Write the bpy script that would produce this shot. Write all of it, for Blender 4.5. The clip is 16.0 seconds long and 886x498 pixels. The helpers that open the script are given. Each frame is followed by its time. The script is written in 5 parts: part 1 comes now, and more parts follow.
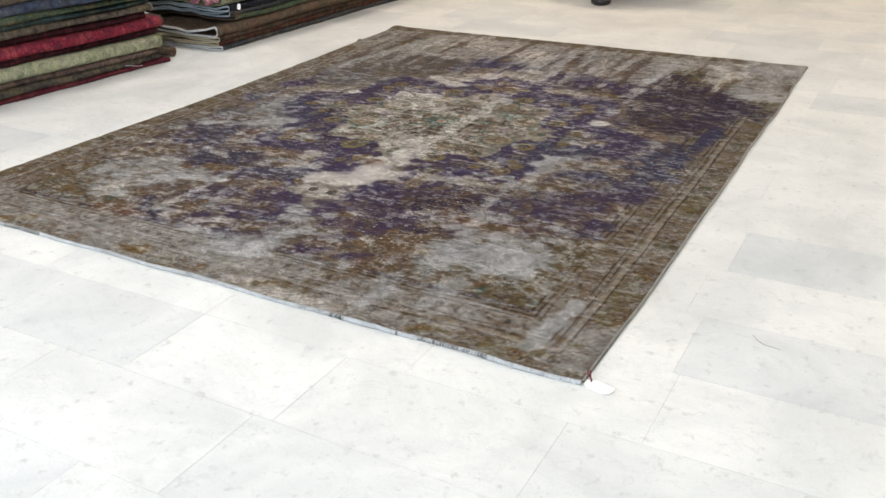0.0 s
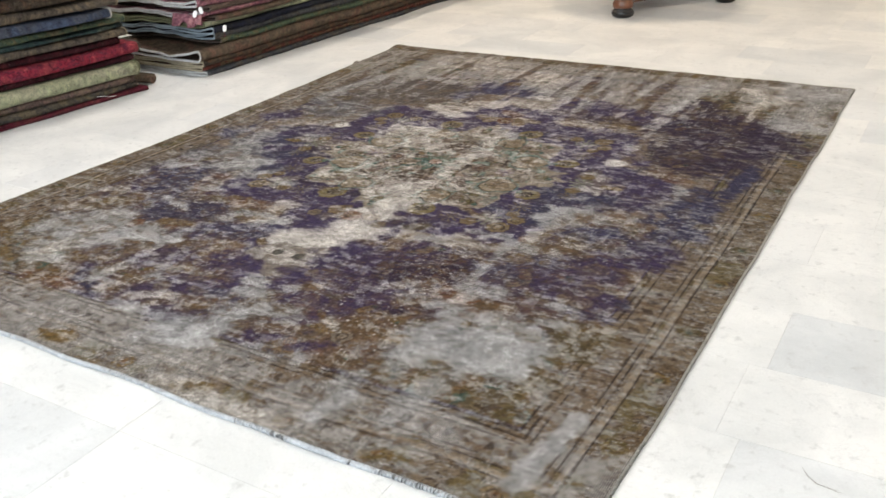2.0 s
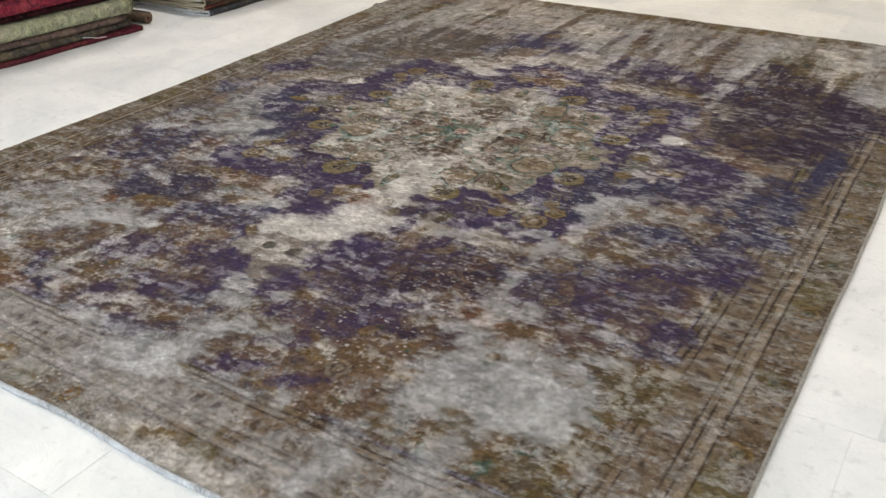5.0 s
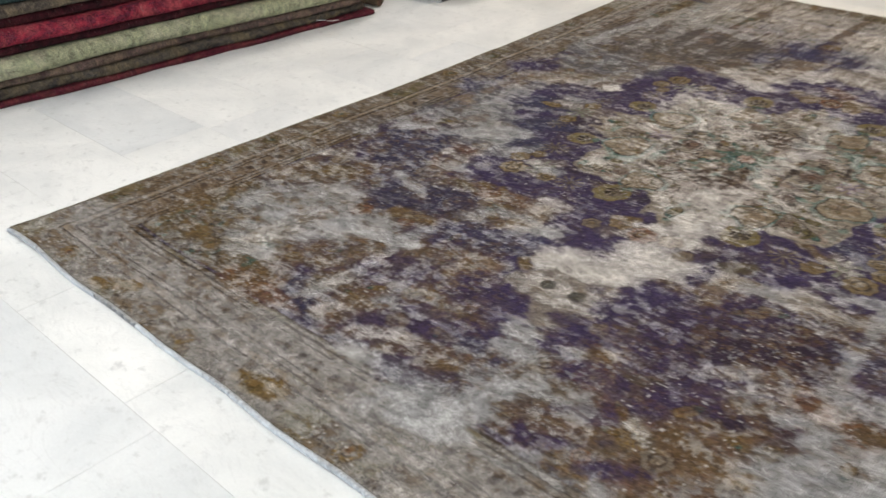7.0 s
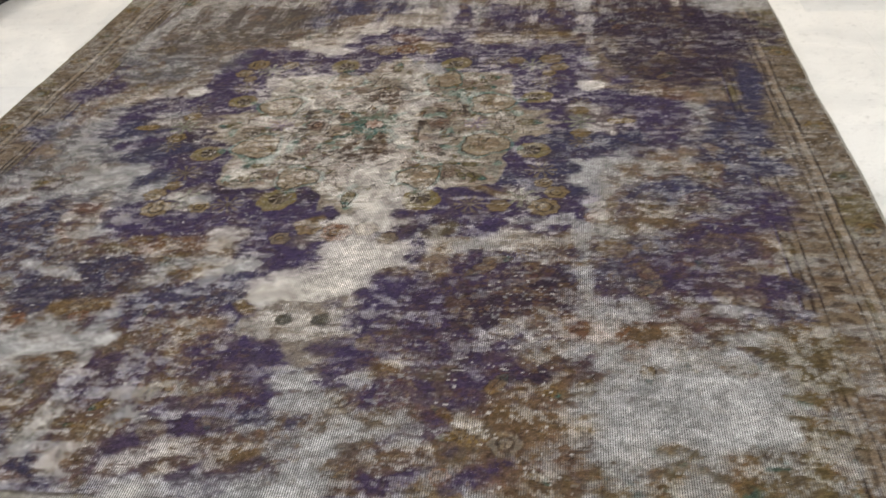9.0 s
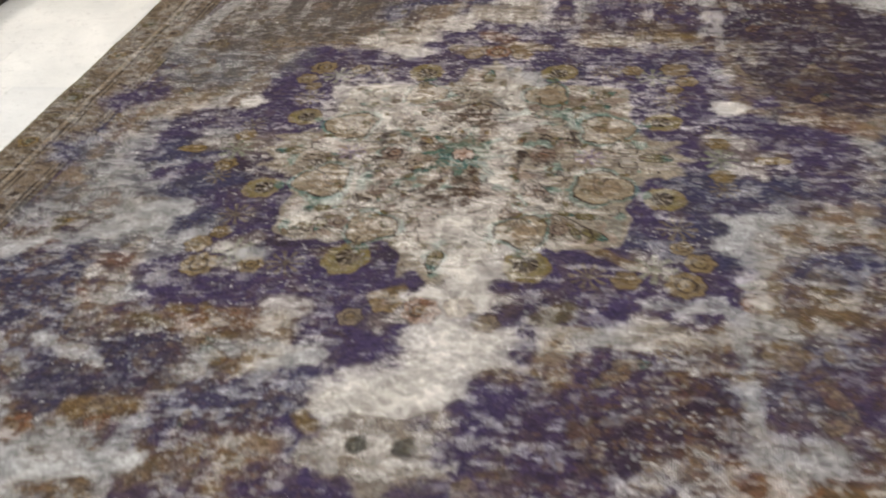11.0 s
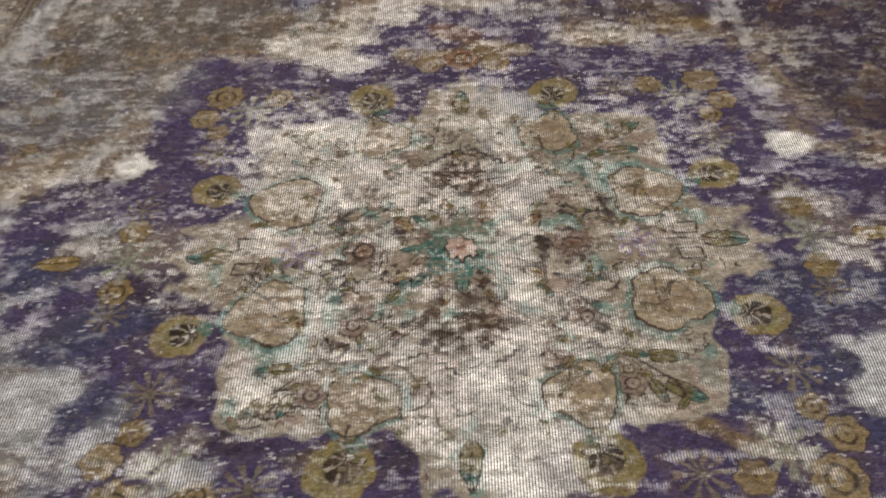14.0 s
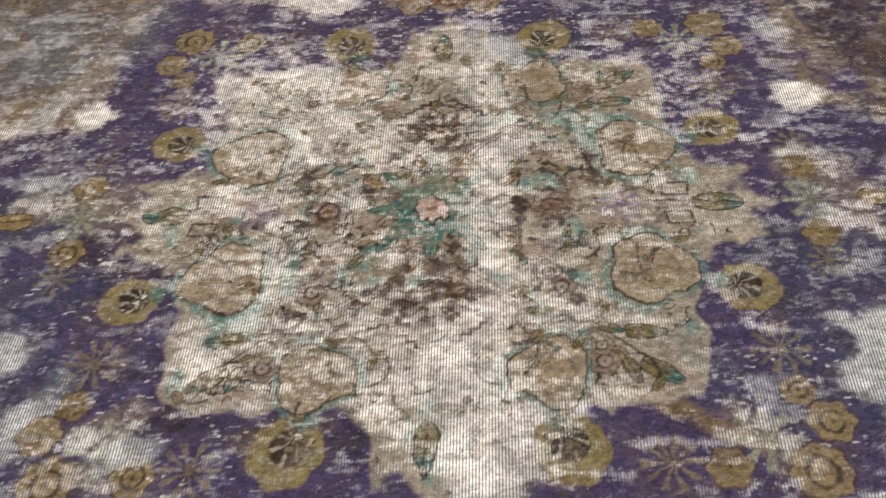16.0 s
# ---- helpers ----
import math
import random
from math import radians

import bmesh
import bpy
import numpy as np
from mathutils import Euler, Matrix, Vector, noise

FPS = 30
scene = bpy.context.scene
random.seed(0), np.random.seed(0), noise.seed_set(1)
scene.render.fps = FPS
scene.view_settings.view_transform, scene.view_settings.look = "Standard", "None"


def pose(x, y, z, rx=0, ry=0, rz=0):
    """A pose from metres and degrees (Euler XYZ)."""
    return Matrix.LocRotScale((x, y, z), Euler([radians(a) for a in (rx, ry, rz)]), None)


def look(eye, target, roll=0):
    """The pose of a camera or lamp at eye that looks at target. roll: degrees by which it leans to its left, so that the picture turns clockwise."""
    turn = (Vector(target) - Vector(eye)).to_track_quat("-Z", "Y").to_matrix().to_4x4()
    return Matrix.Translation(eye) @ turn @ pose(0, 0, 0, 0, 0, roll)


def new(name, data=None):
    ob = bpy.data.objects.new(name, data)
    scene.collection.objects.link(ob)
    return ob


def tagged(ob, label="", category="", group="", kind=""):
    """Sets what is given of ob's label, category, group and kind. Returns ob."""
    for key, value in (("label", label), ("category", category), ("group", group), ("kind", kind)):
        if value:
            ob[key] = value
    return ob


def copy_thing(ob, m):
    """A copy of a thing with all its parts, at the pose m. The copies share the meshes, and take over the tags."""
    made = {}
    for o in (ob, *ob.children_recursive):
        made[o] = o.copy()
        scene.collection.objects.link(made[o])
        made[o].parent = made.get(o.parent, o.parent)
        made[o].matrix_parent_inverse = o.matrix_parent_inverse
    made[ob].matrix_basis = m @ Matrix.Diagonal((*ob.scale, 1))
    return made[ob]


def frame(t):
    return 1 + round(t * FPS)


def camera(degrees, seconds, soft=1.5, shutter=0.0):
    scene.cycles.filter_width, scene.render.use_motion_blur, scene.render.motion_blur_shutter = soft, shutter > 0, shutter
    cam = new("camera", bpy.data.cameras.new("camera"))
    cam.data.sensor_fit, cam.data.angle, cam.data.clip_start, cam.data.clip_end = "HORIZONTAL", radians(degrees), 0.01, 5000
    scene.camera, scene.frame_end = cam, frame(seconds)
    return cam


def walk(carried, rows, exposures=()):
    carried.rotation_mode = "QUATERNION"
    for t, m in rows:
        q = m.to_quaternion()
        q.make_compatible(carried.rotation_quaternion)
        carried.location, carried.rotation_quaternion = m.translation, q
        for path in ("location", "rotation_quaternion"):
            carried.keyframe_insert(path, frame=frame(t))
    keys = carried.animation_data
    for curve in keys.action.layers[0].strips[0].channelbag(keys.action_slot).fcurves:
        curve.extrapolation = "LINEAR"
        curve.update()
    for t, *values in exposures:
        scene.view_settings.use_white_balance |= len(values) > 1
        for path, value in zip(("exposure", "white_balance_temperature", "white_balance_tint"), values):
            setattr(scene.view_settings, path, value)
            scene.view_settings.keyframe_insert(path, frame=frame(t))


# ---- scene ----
cam = camera(52.9, 16.0, shutter=0.45)
PATH = [
    (0, (0.006, 0.39, 1.425), (-0.879, 1.962, 0.562), -1.2),
    (0.5, (-0.002, 0.538, 1.389), (-0.897, 2.102, 0.522), -1.9),
    (1, (-0.024, 0.794, 1.401), (-0.998, 2.324, 0.557), -1.3),
    (1.5, (-0.063, 0.948, 1.391), (-1.096, 2.41, 0.499), -2.7),
    (2, (-0.15, 1.016, 1.413), (-1.095, 2.555, 0.555), -2.5),
    (2.5, (-0.209, 1.039, 1.415), (-1.135, 2.597, 0.57), -2.1),
    (3, (-0.255, 1.042, 1.41), (-1.17, 2.597, 0.547), -1.2),
    (3.2, (-0.271, 1.038, 1.39), (-1.178, 2.589, 0.512), -1.0),
    (5.3, (-0.545, 1.549, 1.348), (-1.502, 2.998, 0.356), -1.5),
    (5.5, (-0.614, 1.541, 1.356), (-1.556, 3.003, 0.368), -1.6),
    (6, (-0.772, 1.516, 1.367), (-1.714, 2.997, 0.408), -1.0),
    (6.5, (-0.908, 1.496, 1.363), (-1.921, 2.931, 0.405), -0.6),
    (7, (-1.03, 1.575, 1.349), (-2.22, 2.814, 0.324), -1.4),
    (7.5, (-1.211, 1.714, 1.349), (-2.412, 2.91, 0.286), -3.4),
    (8, (-1.33, 1.723, 1.376), (-2.206, 3.193, 0.34), -2.2),
    (8.5, (-1.484, 1.611, 1.376), (-1.89, 3.28, 0.351), -3.0),
    (8.7, (-1.521, 1.558, 1.387), (-1.775, 3.228, 0.316), -4.0),
    (10.8, (-1.691, 2.07, 1.319), (-2.084, 3.617, 0.114), -4.7),
    (11, (-1.779, 2.163, 1.328), (-2.146, 3.722, 0.13), -4.8),
    (11.5, (-1.876, 2.342, 1.322), (-2.248, 3.913, 0.141), -4.8),
    (12, (-1.939, 2.607, 1.289), (-2.345, 4.124, 0.051), -6.4),
    (12.5, (-2.051, 2.789, 1.291), (-2.472, 4.291, 0.038), -6.3),
    (13, (-2.218, 2.908, 1.296), (-2.406, 4.395, -0.028), -4.6),
    (13.5, (-2.267, 2.969, 1.306), (-2.28, 4.45, -0.039), -2.0),
    (14, (-2.212, 3.052, 1.31), (-2.247, 4.453, -0.116), -2.1),
    (14.5, (-2.175, 3.089, 1.303), (-2.246, 4.398, -0.208), -2.8),
    (15, (-2.152, 3.109, 1.298), (-2.248, 4.404, -0.223), -3.1),
    (15.5, (-2.131, 3.125, 1.284), (-2.234, 4.4, -0.254), -3.4),
    (16, (-2.091, 3.176, 1.262), (-2.203, 4.463, -0.265), -4.2),
]
EXPOSURES = [(0.0, 0.04), (1.0, 0.09), (1.5, 0.16), (2.0, 0.18), (2.5, 0.05), (3.2, 0.05), (5.3, 0.04), (6.0, -0.06), (6.5, -0.03), (7.0, 0.01), (7.5, -0.14), (8.0, -0.16), (8.5, 0.10), (8.7, 0.12), (10.8, 0.28), (12.0, 0.32), (12.5, 0.16), (13.0, 0.22), (14.0, 0.34), (14.5, 0.34), (15.0, 0.42), (16.0, 0.56)]
walk(cam, [(t, look(eye, target, roll)) for t, eye, target, roll in PATH], EXPOSURES)

# ---- light: a glazed shop front behind the camera, warm ceiling lamps over the back ----
ROOM = (-6.4, 5.2, -2.6, 12.4, 3.1)      # west, east, south, north, height
world = bpy.data.worlds.new("sky")
scene.world = world
world.use_nodes = True
sky = world.node_tree.nodes.new("ShaderNodeTexSky")
sky.sky_type, sky.sun_disc = "NISHITA", False
sky.sun_elevation, sky.sun_rotation = radians(48), radians(150)
back = world.node_tree.nodes["Background"]
back.inputs[1].default_value = 0.12
world.node_tree.links.new(sky.outputs[0], back.inputs[0])


def area_light(name, m, sx, sy, power, color):
    data = bpy.data.lights.new(name, "AREA")
    data.shape, data.size, data.size_y, data.energy, data.color = "RECTANGLE", sx, sy, power, color
    ob = new(name, data)
    ob.matrix_world = m
    return ob


area_light("shop_front_daylight", look((-1.5, -2.35, 1.55), (-1.9, 3.0, 0.6)), 7.4, 2.6, 300, (0.82, 0.91, 1.0))
LAMP_SPOTS = [(x, y) for y in (2.2, 5.4, 8.5) for x in (-5.1, -2.5, 0.3, 3.0)]
for n, (x, y) in enumerate(LAMP_SPOTS):
    warm, power = ((1.0, 0.96, 0.91), 18) if y < 7 else ((1.0, 0.80, 0.58), 27)
    area_light("ceiling_lamp_light", pose(x, y, ROOM[4] - 0.07), 0.3, 0.3, power * (1.6 if x < -5 else 1.0), warm)


# ---- materials ----
def material(name, rough=0.8, metal=0.0, spec=0.5):
    m = bpy.data.materials.new(name)
    m.use_nodes = True
    b = m.node_tree.nodes["Principled BSDF"]
    b.inputs["Roughness"].default_value, b.inputs["Metallic"].default_value = rough, metal
    b.inputs["Specular IOR Level"].default_value = spec
    return m, m.node_tree, b


def node(tree, kind, **values):
    n = tree.nodes.new(kind)
    for k, v in values.items():
        n.inputs[k.replace("_", " ")].default_value = v
    return n


def noise_tex(tree, vec, scale, detail=4.0, rough=0.6, dist=0.0):
    n = node(tree, "ShaderNodeTexNoise", Scale=scale, Detail=detail, Roughness=rough, Distortion=dist)
    tree.links.new(vec, n.inputs["Vector"])
    return n.outputs[0]


def ramp(tree, fac, *stops):
    n = tree.nodes.new("ShaderNodeValToRGB")
    e = n.color_ramp.elements
    while len(e) < len(stops):
        e.new(0.5)
    for el, (p, c) in zip(e, stops):
        el.position, el.color = p, (*c, 1.0) if len(c) == 3 else c
    tree.links.new(fac, n.inputs[0])
    return n.outputs[0]


def mix(tree, fac, a, b, blend="MIX"):
    n = tree.nodes.new("ShaderNodeMix")
    n.data_type, n.blend_type = "RGBA", blend
    for socket, v in ((n.inputs[0], fac), (n.inputs[6], a), (n.inputs[7], b)):
        if isinstance(v, (int, float)):
            socket.default_value = v
        elif isinstance(v, tuple):
            socket.default_value = (*v, 1.0)
        else:
            tree.links.new(v, socket)
    return n.outputs[2]


def calc(tree, op, a, b=0.0, clamp=False):
    n = tree.nodes.new("ShaderNodeMath")
    n.operation, n.use_clamp = op, clamp
    for socket, v in zip(n.inputs, (a, b)):
        if isinstance(v, (int, float)):
            socket.default_value = v
        else:
            tree.links.new(v, socket)
    return n.outputs[0]


def coords(tree, scale=(1, 1, 1), world_space=False):
    if world_space:
        src = tree.nodes.new("ShaderNodeNewGeometry").outputs["Position"]
    else:
        src = tree.nodes.new("ShaderNodeTexCoord").outputs["Object"]
    n = tree.nodes.new("ShaderNodeMapping")
    n.inputs["Scale"].default_value = scale
    tree.links.new(src, n.inputs["Vector"])
    return n.outputs[0]


def bump(tree, b, height, strength=0.3, distance=0.004):
    n = node(tree, "ShaderNodeBump", Strength=strength, Distance=distance)
    tree.links.new(height, n.inputs["Height"])
    tree.links.new(n.outputs[0], b.inputs["Normal"])


def marble_material():
    m, t, b = material("honed_white_marble", 0.42)
    pos = coords(t, world_space=True)
    rnd = t.nodes.new("ShaderNodeObjectInfo").outputs["Random"]
    isl = t.nodes.new("ShaderNodeNewGeometry").outputs["Random Per Island"]
    pick = calc(t, "FRACT", calc(t, "ADD", rnd, isl))
    tone = ramp(t, pick, (0.0, (0.75, 0.745, 0.73)), (0.50, (0.72, 0.715, 0.70)), (0.78, (0.69, 0.69, 0.685)), (0.90, (0.67, 0.675, 0.675)), (1.0, (0.635, 0.645, 0.65)))
    cloud = noise_tex(t, pos, 2.3, 6.0, 0.62, 0.6)
    shade = ramp(t, cloud, (0.36, (0.80, 0.815, 0.825)), (0.60, (1.0, 1.0, 1.0)))
    col = mix(t, 0.9, tone, shade, "MULTIPLY")
    vein = noise_tex(t, coords(t, (1.0, 2.2, 1.0), True), 3.4, 7.0, 0.68, 1.4)
    line = ramp(t, vein, (0.485, (0, 0, 0)), (0.5, (1, 1, 1)), (0.515, (0, 0, 0)))
    col = mix(t, calc(t, "MULTIPLY", line, 0.22), col, (0.42, 0.42, 0.42))
    fleck = ramp(t, noise_tex(t, pos, 24.0, 4.0, 0.65), (0.58, (0, 0, 0)), (0.70, (1, 1, 1)))
    col = mix(t, calc(t, "MULTIPLY", fleck, 0.50), col, (0.40, 0.40, 0.395))
    spots = ramp(t, noise_tex(t, pos, 9.0, 5.0, 0.7), (0.60, (0, 0, 0)), (0.78, (1, 1, 1)))
    col = mix(t, calc(t, "MULTIPLY", spots, 0.5), col, (0.42, 0.425, 0.43))
    fine = ramp(t, noise_tex(t, pos, 140.0, 2.0), (0.3, (0.94, 0.94, 0.94)), (0.7, (1, 1, 1)))
    col = mix(t, 1.0, col, fine, "MULTIPLY")
    t.links.new(col, b.inputs["Base Color"])
    t.links.new(ramp(t, cloud, (0.3, (0.36,) * 3), (0.7, (0.52,) * 3)), b.inputs["Roughness"])
    bump(t, b, noise_tex(t, pos, 60.0, 3.0), 0.05, 0.002)
    return m


def plain_material(name, color, rough=0.8, scale=30.0, amount=0.15, metal=0.0, relief=0.1):
    m, t, b = material(name, rough, metal)
    pos = coords(t)
    big = ramp(t, noise_tex(t, pos, scale * 0.12, 4.0), (0.3, (1 - amount,) * 3), (0.7, (1.0,) * 3))
    small = ramp(t, noise_tex(t, pos, scale, 3.0), (0.3, (1 - amount,) * 3), (0.7, (1.0,) * 3))
    t.links.new(mix(t, 1.0, mix(t, 1.0, color, big, "MULTIPLY"), small, "MULTIPLY"), b.inputs["Base Color"])
    bump(t, b, noise_tex(t, pos, scale * 2, 3.0), relief, 0.003)
    return m


def textile_material(name, color, second, third, scale=16.0, fade=0.5, soil=0.45):
    """Wool with a faded, broken-up woven pattern."""
    m, t, b = material(name, 0.95, spec=0.1)
    blocks = noise_tex(t, coords(t, (1, 1, 1.8), True), scale * 2.0, 4.0, 0.7)
    broad = noise_tex(t, coords(t, (1, 1.3, 1), True), scale * 0.55, 4.0, 0.65, 0.8)
    dark = noise_tex(t, coords(t, (1, 1.0, 1.6), True), scale * 2.6, 4.0, 0.7, 0.5)
    col = mix(t, calc(t, "MULTIPLY", ramp(t, blocks, (0.46, (0, 0, 0)), (0.56, (1, 1, 1))), min(1.0, fade * 1.6)), color, second)
    col = mix(t, calc(t, "MULTIPLY", ramp(t, broad, (0.50, (0, 0, 0)), (0.58, (1, 1, 1))), min(1.0, fade * 1.5)), col, third)
    col = mix(t, calc(t, "MULTIPLY", ramp(t, dark, (0.52, (0, 0, 0)), (0.66, (1, 1, 1))), soil), col, tuple(0.32 * c for c in second))
    motif = noise_tex(t, coords(t, (1.0, 1.0, 0.55), True), 30.0, 5.0, 0.75, 0.8)
    col = mix(t, 1.0, col, ramp(t, motif, (0.34, (0.50, 0.47, 0.50)), (0.50, (1.0, 1.0, 1.0)), (0.68, (1.50, 1.45, 1.35))), "MULTIPLY")
    worn = ramp(t, noise_tex(t, coords(t, (1.0, 1.6, 0.35), True), 55.0, 3.0, 0.7), (0.60, (0, 0, 0)), (0.74, (1, 1, 1)))
    col = mix(t, calc(t, "MULTIPLY", worn, 0.30), col, (0.30, 0.27, 0.24))
    fibre = noise_tex(t, coords(t, (1, 1, 1), True), 210.0, 3.0, 0.7)
    col = mix(t, 1.0, col, ramp(t, fibre, (0.28, (0.42,) * 3), (0.72, (1.45,) * 3)), "MULTIPLY")
    t.links.new(col, b.inputs["Base Color"])
    crease = noise_tex(t, coords(t, (1, 3.0, 6.0), True), 14.0, 3.0, 0.6)
    bump(t, b, calc(t, "ADD", fibre, calc(t, "MULTIPLY", crease, 1.5)), 0.7, 0.008)
    return m


def rug_material():
    """Dye and wear come with the pile; here are threads, fibre and relief."""
    m, t, b = material("worn_knotted_wool", 0.95, spec=0.08)
    dye = t.nodes.new("ShaderNodeAttribute")
    dye.attribute_name = "dye"
    wear = dye.outputs["Alpha"]
    warp = node(t, "ShaderNodeTexWave", Scale=62.0, Distortion=0.35, Detail=1.0)
    warp.bands_direction = "X"
    t.links.new(coords(t, (1, 1, 1)), warp.inputs["Vector"])
    thread = warp.outputs["Fac"]
    streak = noise_tex(t, coords(t, (28, 330, 1)), 1.0, 3.0, 0.6)
    fibre = noise_tex(t, coords(t), 420.0, 2.0, 0.6)
    knots = noise_tex(t, coords(t, (120, 260, 1)), 1.0, 2.0, 0.7)
    col = dye.outputs["Color"]
    dark = ramp(t, thread, (0.08, (0.13, 0.11, 0.10)), (0.60, (1.32, 1.32, 1.32)))
    col = mix(t, calc(t, "MULTIPLY", calc(t, "POWER", wear, 0.6), 0.85), col, mix(t, 1.0, col, dark, "MULTIPLY"))
    weft = ramp(t, streak, (0.60, (0, 0, 0)), (0.70, (1, 1, 1)))
    col = mix(t, calc(t, "MULTIPLY", weft, calc(t, "MULTIPLY", calc(t, "ADD", wear, 0.10), 0.42)), col, (0.60, 0.58, 0.55))
    speck = ramp(t, noise_tex(t, coords(t, (75, 300, 1)), 1.0, 2.0, 0.5), (0.74, (0, 0, 0)), (0.78, (1, 1, 1)))
    col = mix(t, calc(t, "MULTIPLY", speck, 0.75), col, (0.62, 0.60, 0.60))
    col = mix(t, 1.0, col, ramp(t, knots, (0.28, (0.62,) * 3), (0.72, (1.28,) * 3)), "MULTIPLY")
    col = mix(t, 1.0, col, ramp(t, fibre, (0.25, (0.75,) * 3), (0.75, (1.2,) * 3)), "MULTIPLY")
    t.links.new(col, b.inputs["Base Color"])
    relief = calc(t, "ADD", calc(t, "MULTIPLY", thread, calc(t, "MULTIPLY", wear, 0.6)), calc(t, "ADD", knots, fibre))
    bump(t, b, relief, 0.55, 0.003)
    return m


def wood_material():
    m, t, b = material("polished_red_brown_wood", 0.28)
    grain = noise_tex(t, coords(t, (9, 9, 1.2)), 6.0, 6.0, 0.6, 1.5)
    t.links.new(ramp(t, grain, (0.3, (0.055, 0.018, 0.008)), (0.55, (0.14, 0.047, 0.018)), (0.8, (0.21, 0.078, 0.03))), b.inputs["Base Color"])
    b.inputs["Coat Weight"].default_value = 0.4
    bump(t, b, grain, 0.06, 0.002)
    return m


MARBLE = marble_material()
GROUT = plain_material("grey_cement_grout", (0.62, 0.61, 0.59), 0.9, 60.0)
PLASTER = plain_material("white_wall_paint", (0.78, 0.77, 0.74), 0.85, 20.0, 0.04)
RUG = rug_material()
CORD = plain_material("grey_cotton_overcast", (0.56, 0.58, 0.60), 0.95, 160.0, 0.35, relief=0.5)
OLIVE_CORD = plain_material("olive_wool_selvedge", (0.20, 0.17, 0.11), 0.95, 160.0, 0.35, relief=0.5)
PALE_CORD = plain_material("pale_grey_wool_selvedge", (0.34, 0.32, 0.28), 0.95, 160.0, 0.35, relief=0.5)
WOOD = wood_material()
BLACK = plain_material("black_lacquer", (0.012, 0.010, 0.010), 0.25, 40.0)
PAPER = plain_material("white_card", (0.88, 0.88, 0.88), 0.7, 40.0, 0.05)
RED_STRING = plain_material("red_cotton_string", (0.22, 0.03, 0.045), 0.9, 200.0, 0.3)
GLASS, _t, _b = material("shop_window_glass", 0.02)
_b.inputs["Transmission Weight"].default_value = 1.0
FRAME = plain_material("grey_aluminium_frame", (0.35, 0.36, 0.37), 0.4, 60.0, 0.05, 0.8)
LAMP_GLOW, _t, _b = material("lamp_diffuser", 0.6)
_b.inputs["Emission Color"].default_value = (1.0, 0.9, 0.76, 1)
_b.inputs["Emission Strength"].default_value = 3.0


# ---- building helpers ----
def part(name, bm, mat, parent=None, label="", smooth=False):
    me = bpy.data.meshes.new(name)
    bm.to_mesh(me)
    bm.free()
    me.materials.append(mat)
    if smooth:
        me.polygons.foreach_set("use_smooth", [True] * len(me.polygons))
    ob = new(name, me)
    if parent:
        ob.parent = parent
    return tagged(ob, label)


def box(bm, x0, x1, y0, y1, z0, z1, bevel=0.0, segments=2):
    m = Matrix.Translation(((x0 + x1) / 2, (y0 + y1) / 2, (z0 + z1) / 2)) @ Matrix.Diagonal((x1 - x0, y1 - y0, z1 - z0, 1))
    made = bmesh.ops.create_cube(bm, size=1.0, matrix=m)["verts"]
    if bevel:
        edges = list({e for v in made for e in v.link_edges})
        bmesh.ops.bevel(bm, geom=edges, offset=bevel, segments=segments, affect="EDGES", profile=0.6)
    return bm


def lathe(bm, profile, steps=28, m=Matrix()):
    rings = []
    for r, z in profile:
        rings.append([bm.verts.new(m @ Vector((r * math.cos(a), r * math.sin(a), z))) for a in (2 * math.pi * i / steps for i in range(steps))])
    for a, b in zip(rings, rings[1:]):
        for i in range(steps):
            bm.faces.new((a[i], a[(i + 1) % steps], b[(i + 1) % steps], b[i]))
    bm.faces.new(list(reversed(rings[0])))
    bm.faces.new(rings[-1])
    return bm


def tube(bm, points, radius, steps=8):
    rings = []
    for i, p in enumerate(points):
        p = Vector(p)
        d = (Vector(points[min(i + 1, len(points) - 1)]) - Vector(points[max(i - 1, 0)])).normalized()
        side = d.cross(Vector((0.13, 0.21, 1))).normalized()
        up = side.cross(d)
        r = radius(i / (len(points) - 1)) if callable(radius) else radius
        rings.append([bm.verts.new(p + r * (math.cos(a) * side + math.sin(a) * up)) for a in (2 * math.pi * k / steps for k in range(steps))])
    for a, b in zip(rings, rings[1:]):
        for k in range(steps):
            bm.faces.new((a[k], a[(k + 1) % steps], b[(k + 1) % steps], b[k]))
    bm.faces.new(list(reversed(rings[0])))
    bm.faces.new(rings[-1])
    return bm


# ---- room shell ----
W, E, S, N, TOP = ROOM
floor = tagged(part("floor", box(bmesh.new(), W, E, S, N, -0.12, -0.0012), GROUT), "white and grey marble tile floor with fine grout joints", "floor", kind="structure")
tagged(part("ceiling", box(bmesh.new(), W, E, S, N, TOP, TOP + 0.15), PLASTER), "plain white painted ceiling", "ceiling", kind="structure")
tagged(part("wall_west", box(bmesh.new(), W - 0.2, W, S, N, 0, TOP), PLASTER), "plain white painted wall", "wall", kind="structure")
tagged(part("wall_east", box(bmesh.new(), E, E + 0.2, S, N, 0, TOP), PLASTER), "plain white painted wall", "wall", kind="structure")
tagged(part("wall_north", box(bmesh.new(), W - 0.2, E + 0.2, N, N + 0.2, 0, TOP), PLASTER), "plain white painted wall", "wall", kind="structure")
bm = bmesh.new()
box(bm, W - 0.2, -5.3, S - 0.2, S, 0, TOP)
box(bm, 2.3, E + 0.2, S - 0.2, S, 0, TOP)
box(bm, -5.3, 2.3, S - 0.2, S, 2.9, TOP)
